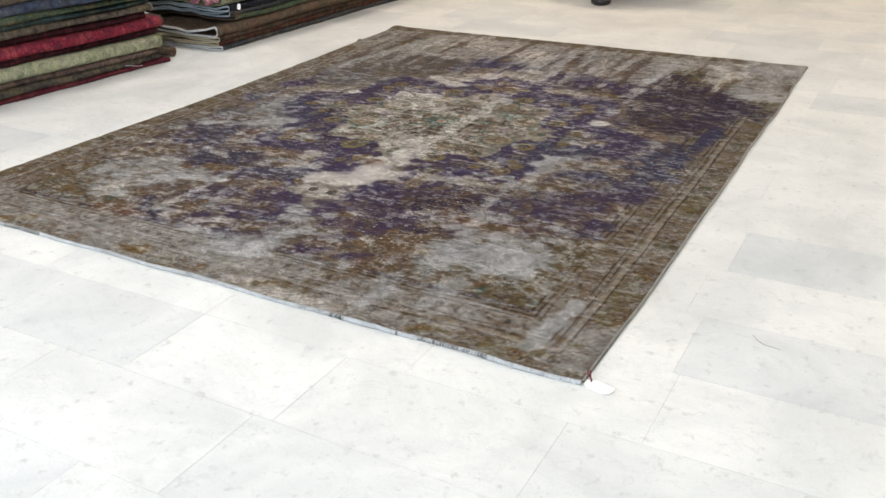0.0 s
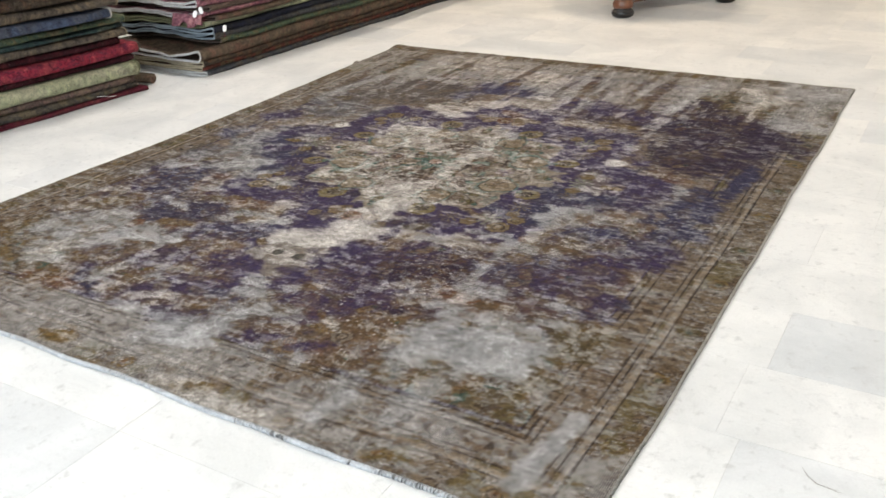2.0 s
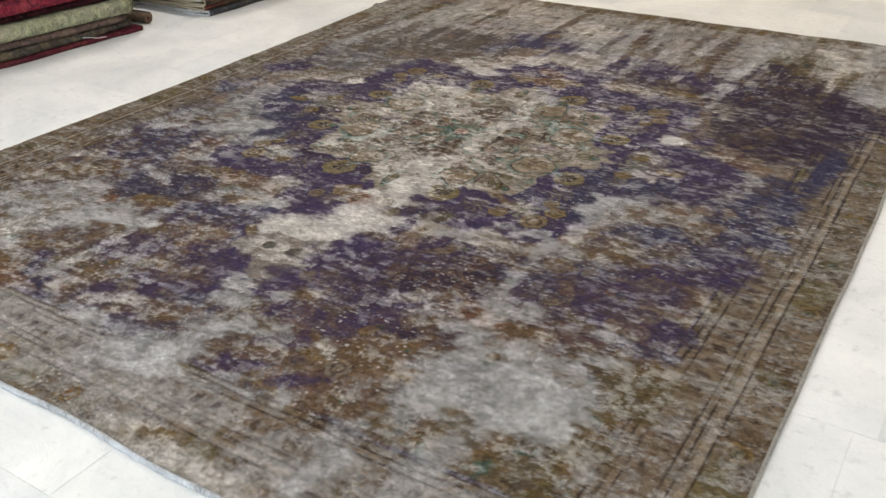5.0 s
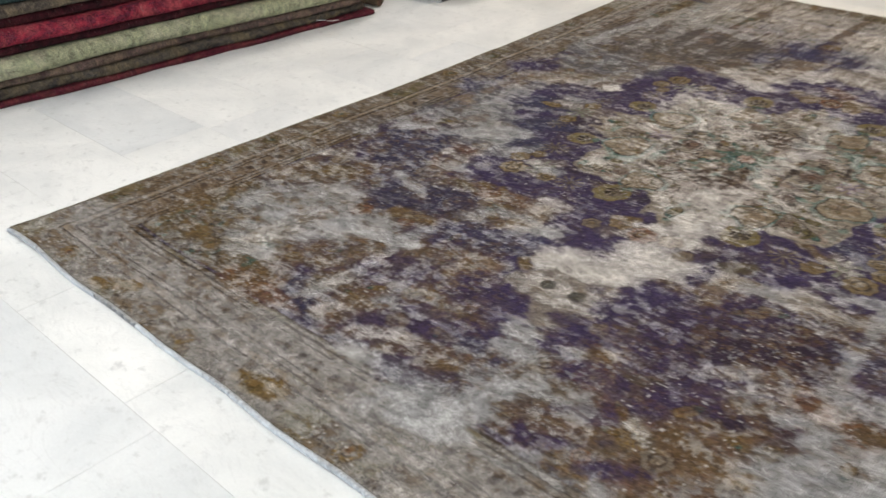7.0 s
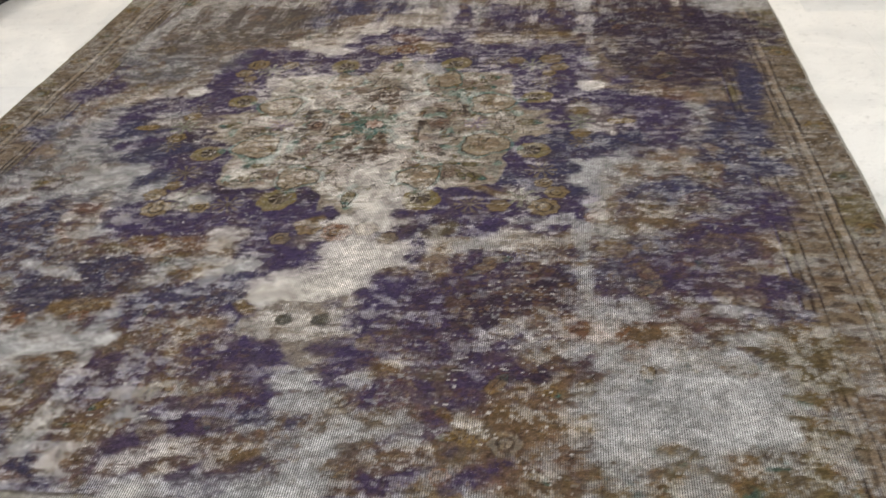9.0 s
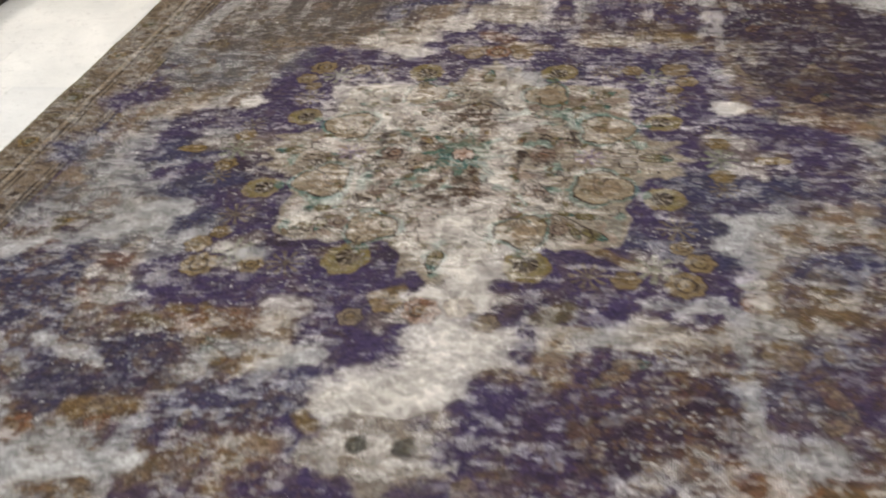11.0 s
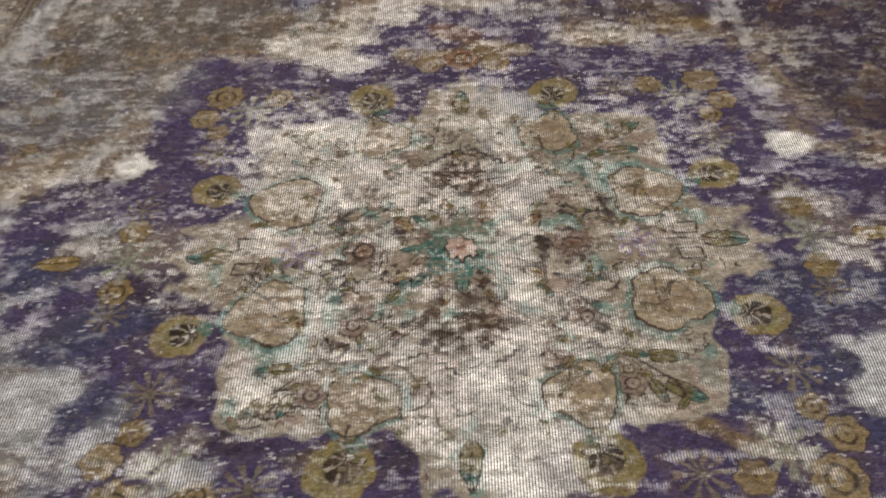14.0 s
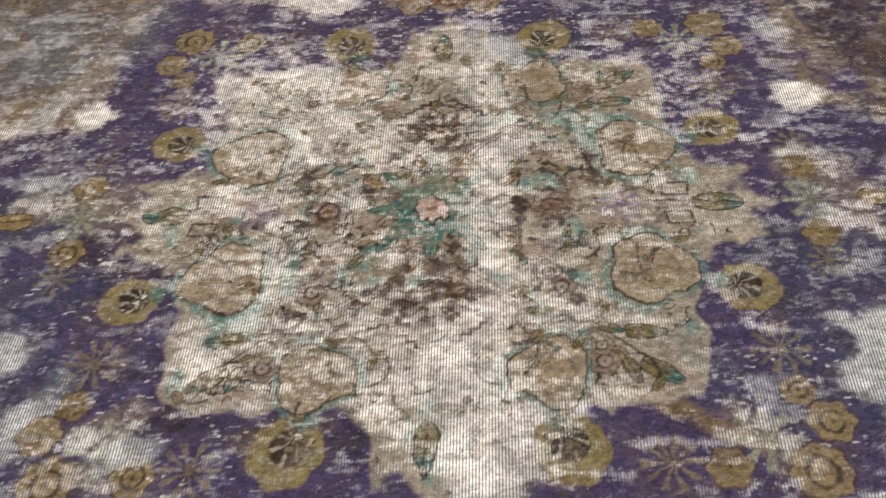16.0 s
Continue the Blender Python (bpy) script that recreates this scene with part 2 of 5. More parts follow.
box(bm, -5.3, 2.3, S - 0.2, S, 0, 0.2)
tagged(part("wall_south", bm, PLASTER), "plain white painted wall round the shop front", "wall", kind="structure")
window = tagged(new("window_1"), "wide glazed shop front in a grey frame", "window", kind="structure")
window.location = (-1.5, S - 0.1, 0.2)
bm = bmesh.new()
for x in (-3.8, -1.27, 1.23, 3.74):
    box(bm, x, x + 0.06, -0.04, 0.04, 0, 2.7)
for z in (0.0, 2.64):
    box(bm, -3.74, 3.74, -0.035, 0.035, z, z + 0.06)
part("window_frame", bm, FRAME, window)
for x in (-3.74, -1.21, 1.29):
    pane = part("pane", box(bmesh.new(), x, x + 2.45, -0.006, 0.006, 0.06, 2.64), GLASS, window)
    pane.visible_shadow = False
first = None
for x, y in LAMP_SPOTS:
    if first is None:
        first = tagged(new("ceiling_lamp"), "square white ceiling lamp with a warm diffuser", "ceiling lamp", "ceiling lamps")
        first.matrix_world = pose(x, y, TOP)
        bm = bmesh.new()
        for a, b_, c, d in ((-0.30, 0.30, -0.30, -0.26), (-0.30, 0.30, 0.26, 0.30), (-0.30, -0.26, -0.26, 0.26), (0.26, 0.30, -0.26, 0.26)):
            box(bm, a, b_, c, d, -0.05, 0.0)
        part("frame", bm, FRAME, first)
        part("diffuser", box(bmesh.new(), -0.258, 0.258, -0.258, 0.258, -0.03, -0.002), LAMP_GLOW, first)
    else:
        copy_thing(first, pose(x, y, TOP))


# ---- the worn rug ----
CX, CY, HALF_U, HALF_V = -2.185, 4.345, 1.503, 1.945
rng = np.random.RandomState(7)
TABLE = rng.rand(257, 257)


def vnoise(x, y, seed=0):
    x, y = x + 17.3 * seed + 1000, y + 31.7 * seed + 1000
    xi, yi = np.floor(x).astype(int), np.floor(y).astype(int)
    fx, fy = x - xi, y - yi
    fx, fy = fx * fx * (3 - 2 * fx), fy * fy * (3 - 2 * fy)
    a, b = TABLE[yi % 256, xi % 256], TABLE[yi % 256, (xi + 1) % 256]
    c, d = TABLE[(yi + 1) % 256, xi % 256], TABLE[(yi + 1) % 256, (xi + 1) % 256]
    return (a * (1 - fx) + b * fx) * (1 - fy) + (c * (1 - fx) + d * fx) * fy


def fbm(x, y, seed=0, octaves=4, gain=0.55):
    total, weight, amp = 0.0, 0.0, 1.0
    for k in range(octaves):
        total = total + amp * vnoise(x * 2 ** k, y * 2 ** k, seed + 5 * k)
        weight += amp
        amp *= gain
    return total / weight


def sm(a, b, x):
    t = np.clip((x - a) / (b - a), 0, 1)
    return t * t * (3 - 2 * t)


def steps_between(*stops):
    """Grid lines, finer where the medallion is."""
    out = []
    for (a, b, d) in stops:
        out.append(np.arange(0, max(1, round((b - a) / d))) / max(1, round((b - a) / d)) * (b - a) + a)
    out.append(np.array([stops[-1][1]]))
    return np.concatenate(out)


gu = steps_between((-HALF_U, -0.95, 0.0055), (-0.95, -0.64, 0.0038), (-0.64, 0.64, 0.0026), (0.64, 0.95, 0.0038), (0.95, HALF_U, 0.0050))
gv = steps_between((-HALF_V, -1.3, 0.0050), (-1.3, -0.7, 0.0040), (-0.7, -0.6, 0.0032), (-0.6, 0.65, 0.0025), (0.65, 0.75, 0.0036), (0.75, HALF_V, 0.0060))
U, V = np.meshgrid(gu, gv)

PURPLE, NAVY, PLUM = np.array((0.0365, 0.0260, 0.060)), np.array((0.030, 0.0280, 0.057)), np.array((0.027, 0.0185, 0.034))
OCHRE, OLIVE, RUST = np.array((0.130, 0.088, 0.032)), np.array((0.086, 0.070, 0.030)), np.array((0.145, 0.066, 0.032))
BEIGE, TAUPE, BROWN = np.array((0.205, 0.172, 0.136)), np.array((0.142, 0.110, 0.080)), np.array((0.064, 0.042, 0.028))
TEAL, GREEN, INK = np.array((0.038, 0.088, 0.078)), np.array((0.050, 0.092, 0.068)), np.array((0.018, 0.012, 0.010))
GREYED, CREAM, PINK = np.array((0.292, 0.290, 0.293)), np.array((0.530, 0.508, 0.486)), np.array((0.215, 0.150, 0.122))


def lay(color, mask, where=None):
    """Dye the pile with a colour through a mask."""
    if color.ndim == 1 and color.max() < 0.06 and color[0] > color[2]:
        spot_ = slice(None) if where is None else where
        INKED[spot_] = np.maximum(INKED[spot_], mask)
    else:
        spot_ = slice(None) if where is None else where
        INKED[spot_] = INKED[spot_] * (1 - mask)
    if where is None:
        C[:] = C * (1 - mask[..., None]) + color * mask[..., None]
    else:
        C[where] = C[where] * (1 - mask[..., None]) + color * mask[..., None]


def near(u0, v0, r):
    return slice(*np.searchsorted(gv, (v0 - r, v0 + r))), slice(*np.searchsorted(gu, (u0 - r, u0 + r)))


def local(u0, v0, r, turn=0.0):
    w = near(u0, v0, r * 1.7)
    x, y = U[w] - u0, V[w] - v0
    c, s = math.cos(turn), math.sin(turn)
    x, y = c * x + s * y, -s * x + c * y
    x = x + (fbm(U[w] * 46, V[w] * 46, 41, 3) - 0.5) * 0.24 * r
    y = y + (fbm(U[w] * 46, V[w] * 46, 43, 3) - 0.5) * 0.24 * r
    return w, x / r, y / r


def rosette(u0, v0, r, color, inner=BEIGE, petals=7, turn=0.0):
    w, x, y = local(u0, v0, r, turn)
    d, a = np.hypot(x, y), np.arctan2(y, x)
    edge = 1.0 + 0.09 * np.cos(petals * a)
    lay(INK * 2.2, sm(1.10, 1.02, d / edge) * 0.55, w)
    lay(color, sm(1.0, 0.92, d / edge) * (0.55 + 0.7 * MEDIUM[w]).clip(0, 0.95), w)
    KEPT[w] = np.maximum(KEPT[w], sm(1.1, 0.95, d) * 0.7)
    lay(color * 0.55, sm(0.55, 0.9, np.cos(petals * a)) * sm(0.95, 0.8, d) * sm(0.3, 0.45, d) * 0.6, w)
    lay(INK, sm(0.62, 0.56, d) * sm(0.40, 0.46, d) * 0.7 * sm(0.42, 0.58, MEDIUM[w]), w)
    lay(inner, sm(0.42, 0.30, d) * 0.6, w)
    lay(INK, sm(0.16, 0.08, d) * 0.6, w)


def fan(u0, v0, r, turn):
    """A rounded palmette, ochre with an inked fan of petals; turn points outwards."""
    w, x, y = local(u0, v0, r, turn)
    d, a = np.hypot(x * 0.92, y), np.arctan2(y, x + 0.45)
    lay(OLIVE * 1.25 + OCHRE * 0.1, sm(1.03, 0.95, d * (1 - 0.05 * np.cos(9 * a))), w)
    lay(OCHRE * 0.95, sm(0.7, 1.0, d) * sm(1.03, 0.95, d) * 0.6, w)
    KEPT[w] = np.maximum(KEPT[w], sm(1.1, 0.95, d))
    inner_d = np.hypot(x + 0.12, y * 1.05)
    core = sm(0.60, 0.52, inner_d)
    lay(INK * 1.2, core * 0.92, w)
    lay(BEIGE * 0.95, core * sm(0.45, 0.75, np.cos(9 * a)) * sm(0.14, 0.22, inner_d) * sm(0.58, 0.50, inner_d), w)
    lay(OLIVE, sm(0.14, 0.08, inner_d), w)
    lay(TEAL, sm(0.32, 0.22, np.hypot(x + 0.95, y * 0.7)) * 0.75, w)


def heart(u0, v0, r, turn):
    """A pointed leaf-shaped palmette, tan in a rust outline with a teal halo."""
    w, x, y = local(u0, v0, r, turn)
    d = np.hypot(x, y * (1.0 + 0.38 * x)) + 0.05 * np.cos(6 * np.arctan2(y, x))
    d = d - 0.16 * sm(0.5, 1.1, x) * sm(0.4, 0.0, np.abs(y))
    lay(TEAL * 1.25, sm(1.26, 1.14, d) * sm(0.98, 1.06, d) * (0.35 + 0.5 * fbm(U[w] * 25, V[w] * 25, 9, 2)), w)
    KEPT[w] = np.maximum(KEPT[w], sm(1.15, 1.0, d) * 0.85)
    lay(RUST * 0.35, sm(1.05, 1.0, d), w)
    lay(OCHRE * 0.45 + BEIGE * 0.6, sm(1.0, 0.95, d), w)
    lay(OCHRE * 0.5 + PINK * 0.4, sm(0.62, 0.55, np.hypot(x + 0.1, y)) * 0.6, w)
    lay(INK * 2, sm(0.08, 0.03, np.abs(np.hypot(x + 0.1, y) - 0.62)) * 0.22, w)


def leaf(u0, v0, length, turn, tip=TEAL, body=OLIVE):
    w, x, y = local(u0, v0, length, turn)
    t = (x + 1) / 2
    half = 0.50 * np.sqrt(np.clip(4 * t * (1 - t), 0, 1)) * (1.1 - 0.5 * t)
    d = np.abs(y) - half
    KEPT[w] = np.maximum(KEPT[w], sm(0.08, 0.0, d) * (np.abs(x) < 1.02))
    lay(INK, sm(0.07, 0.02, d) * (np.abs(x) < 1.02), w)
    lay(body, sm(0.0, -0.05, d) * (np.abs(x) < 1.0), w)
    lay(tip, sm(0.0, -0.05, d) * sm(0.1, 0.6, x) * (np.abs(x) < 1.0), w)
    lay(INK, sm(0.06, 0.02, np.abs(y)) * sm(0.0, -0.1, d) * 0.7, w)


def aster(u0, v0, r, color, petals=11, turn=0.0):
    w, x, y = local(u0, v0, r, turn)
    d, a = np.hypot(x, y), np.arctan2(y, x)
    ray = sm(0.0, 0.5, np.cos(petals * a))
    lay(color, ray * sm(1.05, 0.9, d) * sm(0.1, 0.25, d) * 0.9, w)
    lay(color * 0.8, sm(0.25, 0.18, d), w)


def dash(u0, v0, u1, v1, width, color, strength=0.8):
    r = math.hypot(u1 - u0, v1 - v0) / 2
    w = near((u0 + u1) / 2, (v0 + v1) / 2, r + 4 * width)
    x, y = U[w] - u0, V[w] - v0
    dx, dy = u1 - u0, v1 - v0
    t = np.clip((x * dx + y * dy) / (dx * dx + dy * dy), 0, 1)
    d = np.hypot(x - t * dx, y - t * dy) + 0.004 * (fbm(U[w] * 50, V[w] * 50, 3, 2) - 0.5)
    lay(color, sm(width, width * 0.4, d) * strength, w)


PATCHY = fbm(U * 6.0, V * 9.0, 60, 6, 0.74)
MOTTLE = fbm(U * 2.2, V * 2.2, 2, 4)
MEDIUM = fbm(U * 11, V * 11, 8, 4)
CURL = fbm(U * 13, V * 13, 15, 3)
CURL_FINE = fbm(U * 27, V * 27, 19, 3)
AU, AV = np.abs(U), np.abs(V)
WOB = (fbm(U * 30, V * 30, 31, 2) - 0.5) * 0.02

# field: purple ground that turns navy and plum in places, crowded with faded flowers
C, INKED, KEPT = np.empty(U.shape + (3,)), np.zeros(U.shape), np.zeros(U.shape)
C[:] = PURPLE
lay(NAVY, sm(0.45, 0.6, MOTTLE) * 0.8)
lay(PLUM, sm(0.55, 0.7, fbm(U * 1.6, V * 1.6, 4, 3)))

SCALLOP = 0.014 * np.abs(np.sin(np.arctan2(V, U) * 22))


def lobed(bu, bv, au, av, wu, wv):
    """Signed size of a four-lobed medallion: below 0 inside."""
    block = np.maximum(AU - bu, AV - bv) + 0.10 * np.clip(AU / bu + AV / bv - 1.72, 0, 1)
    wide = (((AU / au) ** 3.4 + (AV / wv) ** 3.4) ** (1 / 3.4) - 1) * wv * 0.9
    tall = (np.hypot(AU / wu, AV / av) - 1) * wu * 0.9
    return np.minimum(np.minimum(block, wide), tall) + WOB + SCALLOP


RING = lobed(0.74, 0.70, 1.04, 1.28, 0.34, 0.30)
INNER = lobed(0.465, 0.445, 0.635, 0.615, 0.20, 0.165)

# flowers of the field outside the ring
outside = sm(0.0, 0.03, RING) * (AU < 1.21) * (AV < 1.64)
lay(BROWN * 0.35 + PURPLE * 0.35 + TAUPE * 0.25, outside * sm(0.36, 0.50, fbm(U * 3.2, V * 3.2, 25, 4, 0.6)) * 0.40)
lay(TAUPE, outside * sm(0.47, 0.56, MEDIUM) * 0.40)
lay(OLIVE * 0.6 + OCHRE * 0.4, outside * sm(0.49, 0.57, fbm(U * 6, V * 6, 23, 4)) * 0.35)
lay(RUST * 0.45 + BROWN * 0.5, outside * sm(0.57, 0.65, fbm(U * 5, V * 5, 27, 4)) * 0.35)
pick = random.Random(11)
for _ in range(150):
    u0, v0 = pick.uniform(0.05, 1.16), pick.uniform(0.0, 1.58)
    r = pick.uniform(0.022, 0.050)
    color = pick.choice((OCHRE, OLIVE, TAUPE, OCHRE * 0.8, RUST * 0.8, BEIGE * 0.8))
    kind, turn = pick.random(), pick.uniform(0, 6.28)
    for su in (-1, 1):
        for sv in (-1, 1):
            iu, iv = np.searchsorted(gu, su * u0), np.searchsorted(gv, sv * v0)
            if RING[iv, iu] > r * 0.8 and pick.random() < 0.8:
                if kind < 0.5:
                    rosette(su * u0, sv * v0, r, color, petals=pick.choice((5, 6, 8)))
                elif kind < 0.75:
                    aster(su * u0, sv * v0, r * 1.1, color)
                else:
                    leaf(su * u0, sv * v0, r, turn * su * sv, TEAL * 0.8, color)
lay(INK * 1.4, outside * sm(0.014, 0.006, np.abs(CURL - 0.5)) * 0.5)
# spandrels
corner = sm(0.10, 0.0, np.hypot((1.25 - AU) / 1.0, (1.68 - AV) / 0.85) - 0.52 + WOB * 2) * (AU < 1.22) * (AV < 1.65)
lay(OLIVE * 0.85 + BROWN * 0.25, corner * 0.75)
lay(INK * 1.4, corner * sm(0.018, 0.008, np.abs(CURL - 0.47)) * 0.6)
lay(TEAL * 0.7, corner * sm(0.66, 0.70, CURL_FINE) * 0.8)
# a pale scalloped band round the ring
lay(TAUPE * 1.3, sm(0.10, 0.085, RING) * sm(0.012, 0.03, RING) * (AU < 1.2) * (AV < 1.3) * (0.35 + 0.6 * MEDIUM))

# ochre and rust knots scattered through the whole ground
field = sm(0.0, 0.02, INNER) * (AU < 1.21) * (AV < 1.66)
loose = (1 - 0.88 * sm(0.03, -0.02, RING))
lay(OCHRE * 0.85 + RUST * 0.12, field * sm(0.57, 0.64, fbm(U * 9, V * 9, 131, 5, 0.72)) * loose * 0.35)
lay(RUST * 0.55 + BROWN * 0.4, field * sm(0.61, 0.67, fbm(U * 8, V * 8, 137, 5, 0.72)) * loose * 0.35)
lay(OLIVE * 0.9, field * sm(0.60, 0.67, fbm(U * 11, V * 11, 139, 5, 0.72)) * loose * 0.35)
lay(INK * 1.4, field * sm(0.68, 0.72, fbm(U * 30, V * 30, 141, 4, 0.7)) * 0.6)

# cartouche pendants above and below
pend = np.hypot(AU / 0.16, (AV - 1.10) / 0.17) - 1 + WOB * 4
lay(BEIGE, sm(0.05, -0.05, pend) * 0.75)
for sv in (-1,):
    rosette(-0.045, sv * 1.085, 0.026, INK * 1.6 + GREEN * 0.25, OLIVE, 5)
    rosette(0.050, sv * 1.085, 0.026, INK * 1.6 + GREEN * 0.25, OLIVE, 5)

# borders
BU, BV = HALF_U - AU, HALF_V - AV
B = np.minimum(BU, BV) + (fbm(U * 9, V * 9, 51, 2) - 0.5) * 0.006
ALONG = np.where(BU < BV, V, U)
band = sm(0.287, 0.283, B)
lay(TAUPE * 0.84 + OLIVE * 0.10, band)
lay(BROWN * 0.8 + OLIVE * 0.22, band * sm(0.47, 0.58, fbm(U * 14, V * 14, 53, 4)) * 0.75)
lay(INK * 1.8, band * sm(0.020, 0.008, np.abs(fbm(U * 24, V * 24, 55, 3) - 0.5)) * 0.9)
lay(OLIVE * 1.1, band * sm(0.60, 0.68, fbm(U * 9, V * 9, 57, 3)) * 0.7)
lay(TAUPE * 1.35, sm(0.128, 0.125, B) * sm(0.108, 0.111, B) * 0.9)
guard = sm(0.26, 0.257, B) * sm(0.142, 0.145, B)
lay(TAUPE * 0.95, guard * 0.8)
lay(INK * 1.6, guard * sm(0.38, 0.56, MEDIUM) * sm(0.25, 0.6, np.cos(ALONG * 2 * math.pi / 0.062)) * sm(0.022, 0.012, np.abs(B - 0.20 + 0.012 * np.sin(ALONG * 2 * math.pi / 0.124))) * 0.75)
lay(BROWN, guard * sm(0.5, 0.8, np.cos(ALONG * 2 * math.pi / 0.062 + 2.2)) * sm(0.045, 0.03, np.abs(B - 0.20)) * 0.6)
for at in (0.283, 0.262, 0.240, 0.160, 0.140, 0.105):
    lay(INK * 0.9, sm(0.0044, 0.0020, np.abs(B - at)) * (0.40 + 0.60 * sm(0.40, 0.58, fbm(U * 7 + at * 30, V * 7, 58, 3, 0.65))))
for k in range(-3, 4):
    for side in (-1, 1):
        for s0, s1, col in ((0.02, 0.0, OCHRE * 1.05), (0.31, 0.0, OLIVE)):
            u0 = k * 0.625 + s0
            if abs(u0) < 1.4:
                rosette(u0, side * (HALF_V - 0.052), 0.036, col, RUST * 0.8, 6)
            v0 = k * 0.625 + s0 - 0.05
            if abs(v0) < 1.85:
                rosette(side * (HALF_U - 0.052), v0, 0.036, col, TEAL * 0.6, 6)

# wear down to the foundation
def even(a):
    """The same pattern with all its values equally common, from 0 to 1."""
    order = np.empty(a.size)
    order[np.argsort(a, axis=None)] = np.linspace(0, 1, a.size)
    return order.reshape(a.shape)


STREAK = even(fbm(U * 13, V * 56, 80, 4, 0.70))
BROAD = even(fbm(U * 2.6, V * 4.0, 83, 4, 0.6))
GRIT = even(fbm(U * 24, V * 30, 87, 5, 0.84))
LENGTHWISE = even(fbm(U * 20, V * 3, 81, 5, 0.72))
far = sm(0.7, 1.15, V)
TOOTH = even((0.42 * STREAK + 0.58 * GRIT) * (1 - 0.55 * far) + 0.55 * far * LENGTHWISE)
bare_at = 0.15 + (0.48 + 0.14 * far) * BROAD * sm(-0.02, 0.03, INNER) * (1 - 0.30 * sm(0.02, -0.02, RING)) * (1 - 0.35 * band) + sm(0.02, -0.03, INNER) * (0.10 + 0.20 * sm(0.17, -0.1, U) + 0.42 * (BROAD - 0.5))
bare_at = np.where(INNER < 0.0, bare_at * 0.90 - 0.06 * sm(0.16, 0.20, U), bare_at * 0.62) + 0.04
hem_side, far_side = sm(-1.55, -1.72, V), sm(0.95, 1.45, V)
bare_at += hem_side * (0.62 - bare_at + 0.5 * (BROAD - 0.5)) * 0.8
STRIPES = even(fbm(U * 7.0, V * 1.1, 171, 4, 0.62))
bare_at += far_side * (0.58 + 0.60 * (STRIPES - 0.5) - bare_at) * 0.85
bare_at *= 1 - 0.55 * sm(0.13, 0.07, HALF_V - V)
TONE = np.clip(sm(1.10, 0.55, np.hypot(U / 1.05, (V + 0.15) / 1.15)) * 0.85 + 0.10, 0, 1) * (1 - 0.5 * hem_side)

# where dye has held out, bled or worn away: colour, depth of dye, wear, warmth of the foundation
DRAB, SLATE = np.array((0.074, 0.063, 0.058)), np.array((0.080, 0.078, 0.086))
DYES = {
    "P": (PURPLE, 1.0, 0.07, 0.5), "p": (PURPLE * 1.2, 0.90, 0.26, 0.4),
    "N": (NAVY, 1.0, 0.10, 0.3), "n": (NAVY * 1.2, 0.92, 0.25, 0.3),
    "K": (PLUM, 1.0, 0.05, 0.3), "D": (DRAB, 0.85, 0.14, 0.3), "H": (SLATE, 0.80, 0.34, 0.1),
    "W": (BEIGE, 0.45, 0.72, 0.90), "w": (BEIGE * 0.8, 0.35, 0.56, 0.80), "V": (BEIGE, 0.6, 1.30, 0.60),
    "S": (GREYED * 0.7, 0.55, 0.84, 0.15), "s": (GREYED * 0.5, 0.45, 0.58, 0.22),
    "O": (OCHRE * 0.95, 0.80, 0.14, 0.8), "o": (OCHRE * 0.48 + BROWN * 0.45, 0.60, 0.28, 0.7),
    "R": (RUST * 0.50 + BROWN * 0.45, 0.75, 0.18, 0.7), "G": (OLIVE * 0.70 + BROWN * 0.20, 0.80, 0.14, 0.5),
    "T": (TAUPE * 0.95, 0.55, 0.40, 0.8),
}
REACH = {"P": 1.38, "N": 1.35, "K": 1.30, "n": 1.2, "p": 1.2, "H": 1.15, "W": 0.95, "S": 1.0, "V": 0.95, "O": 0.9, "o": 0.95}
PATCH_FINE = fbm(U * 15.0, V * 24.0, 64, 4, 0.70)


def dab(kind, u0, v0, u1, v1, half):
    """An uneven stroke of one dye or one kind of wear from one point to another."""
    color, depth, worn, warmth = DYES[kind]
    half *= REACH.get(kind, 1.0)
    v0, v1 = v0 - 0.027 * u0 + 0.013, v1 - 0.027 * u1 + 0.013        # the weave runs a little askew
    r = half * 2.4 + 0.02
    w = slice(*np.searchsorted(gv, (min(v0, v1) - r, max(v0, v1) + r))), slice(*np.searchsorted(gu, (min(u0, u1) - r, max(u0, u1) + r)))
    x, y, dx, dy = U[w] - u0, V[w] - v0, u1 - u0, v1 - v0
    t = np.clip((x * dx + y * dy) / (dx * dx + dy * dy + 1e-6), 0, 1)
    d = np.hypot(x - t * dx, y - t * dy) / half + (PATCHY[w] - 0.5) * 1.6 + (PATCH_FINE[w] - 0.5) * 1.7
    mask = sm(1.50, 0.50, d)
    lay(color, mask * depth * (0.62 + 0.75 * MEDIUM[w]).clip(0, 1) * (1 - 0.65 * KEPT[w]), w)
    bare_at[w] += (worn + 0.24 * (BROAD[w] - 0.5) + (0.5 if worn > 0.5 else 0.15) * (MEDIUM[w] - 0.5) - bare_at[w]) * mask
    TONE[w] += (warmth - TONE[w]) * mask


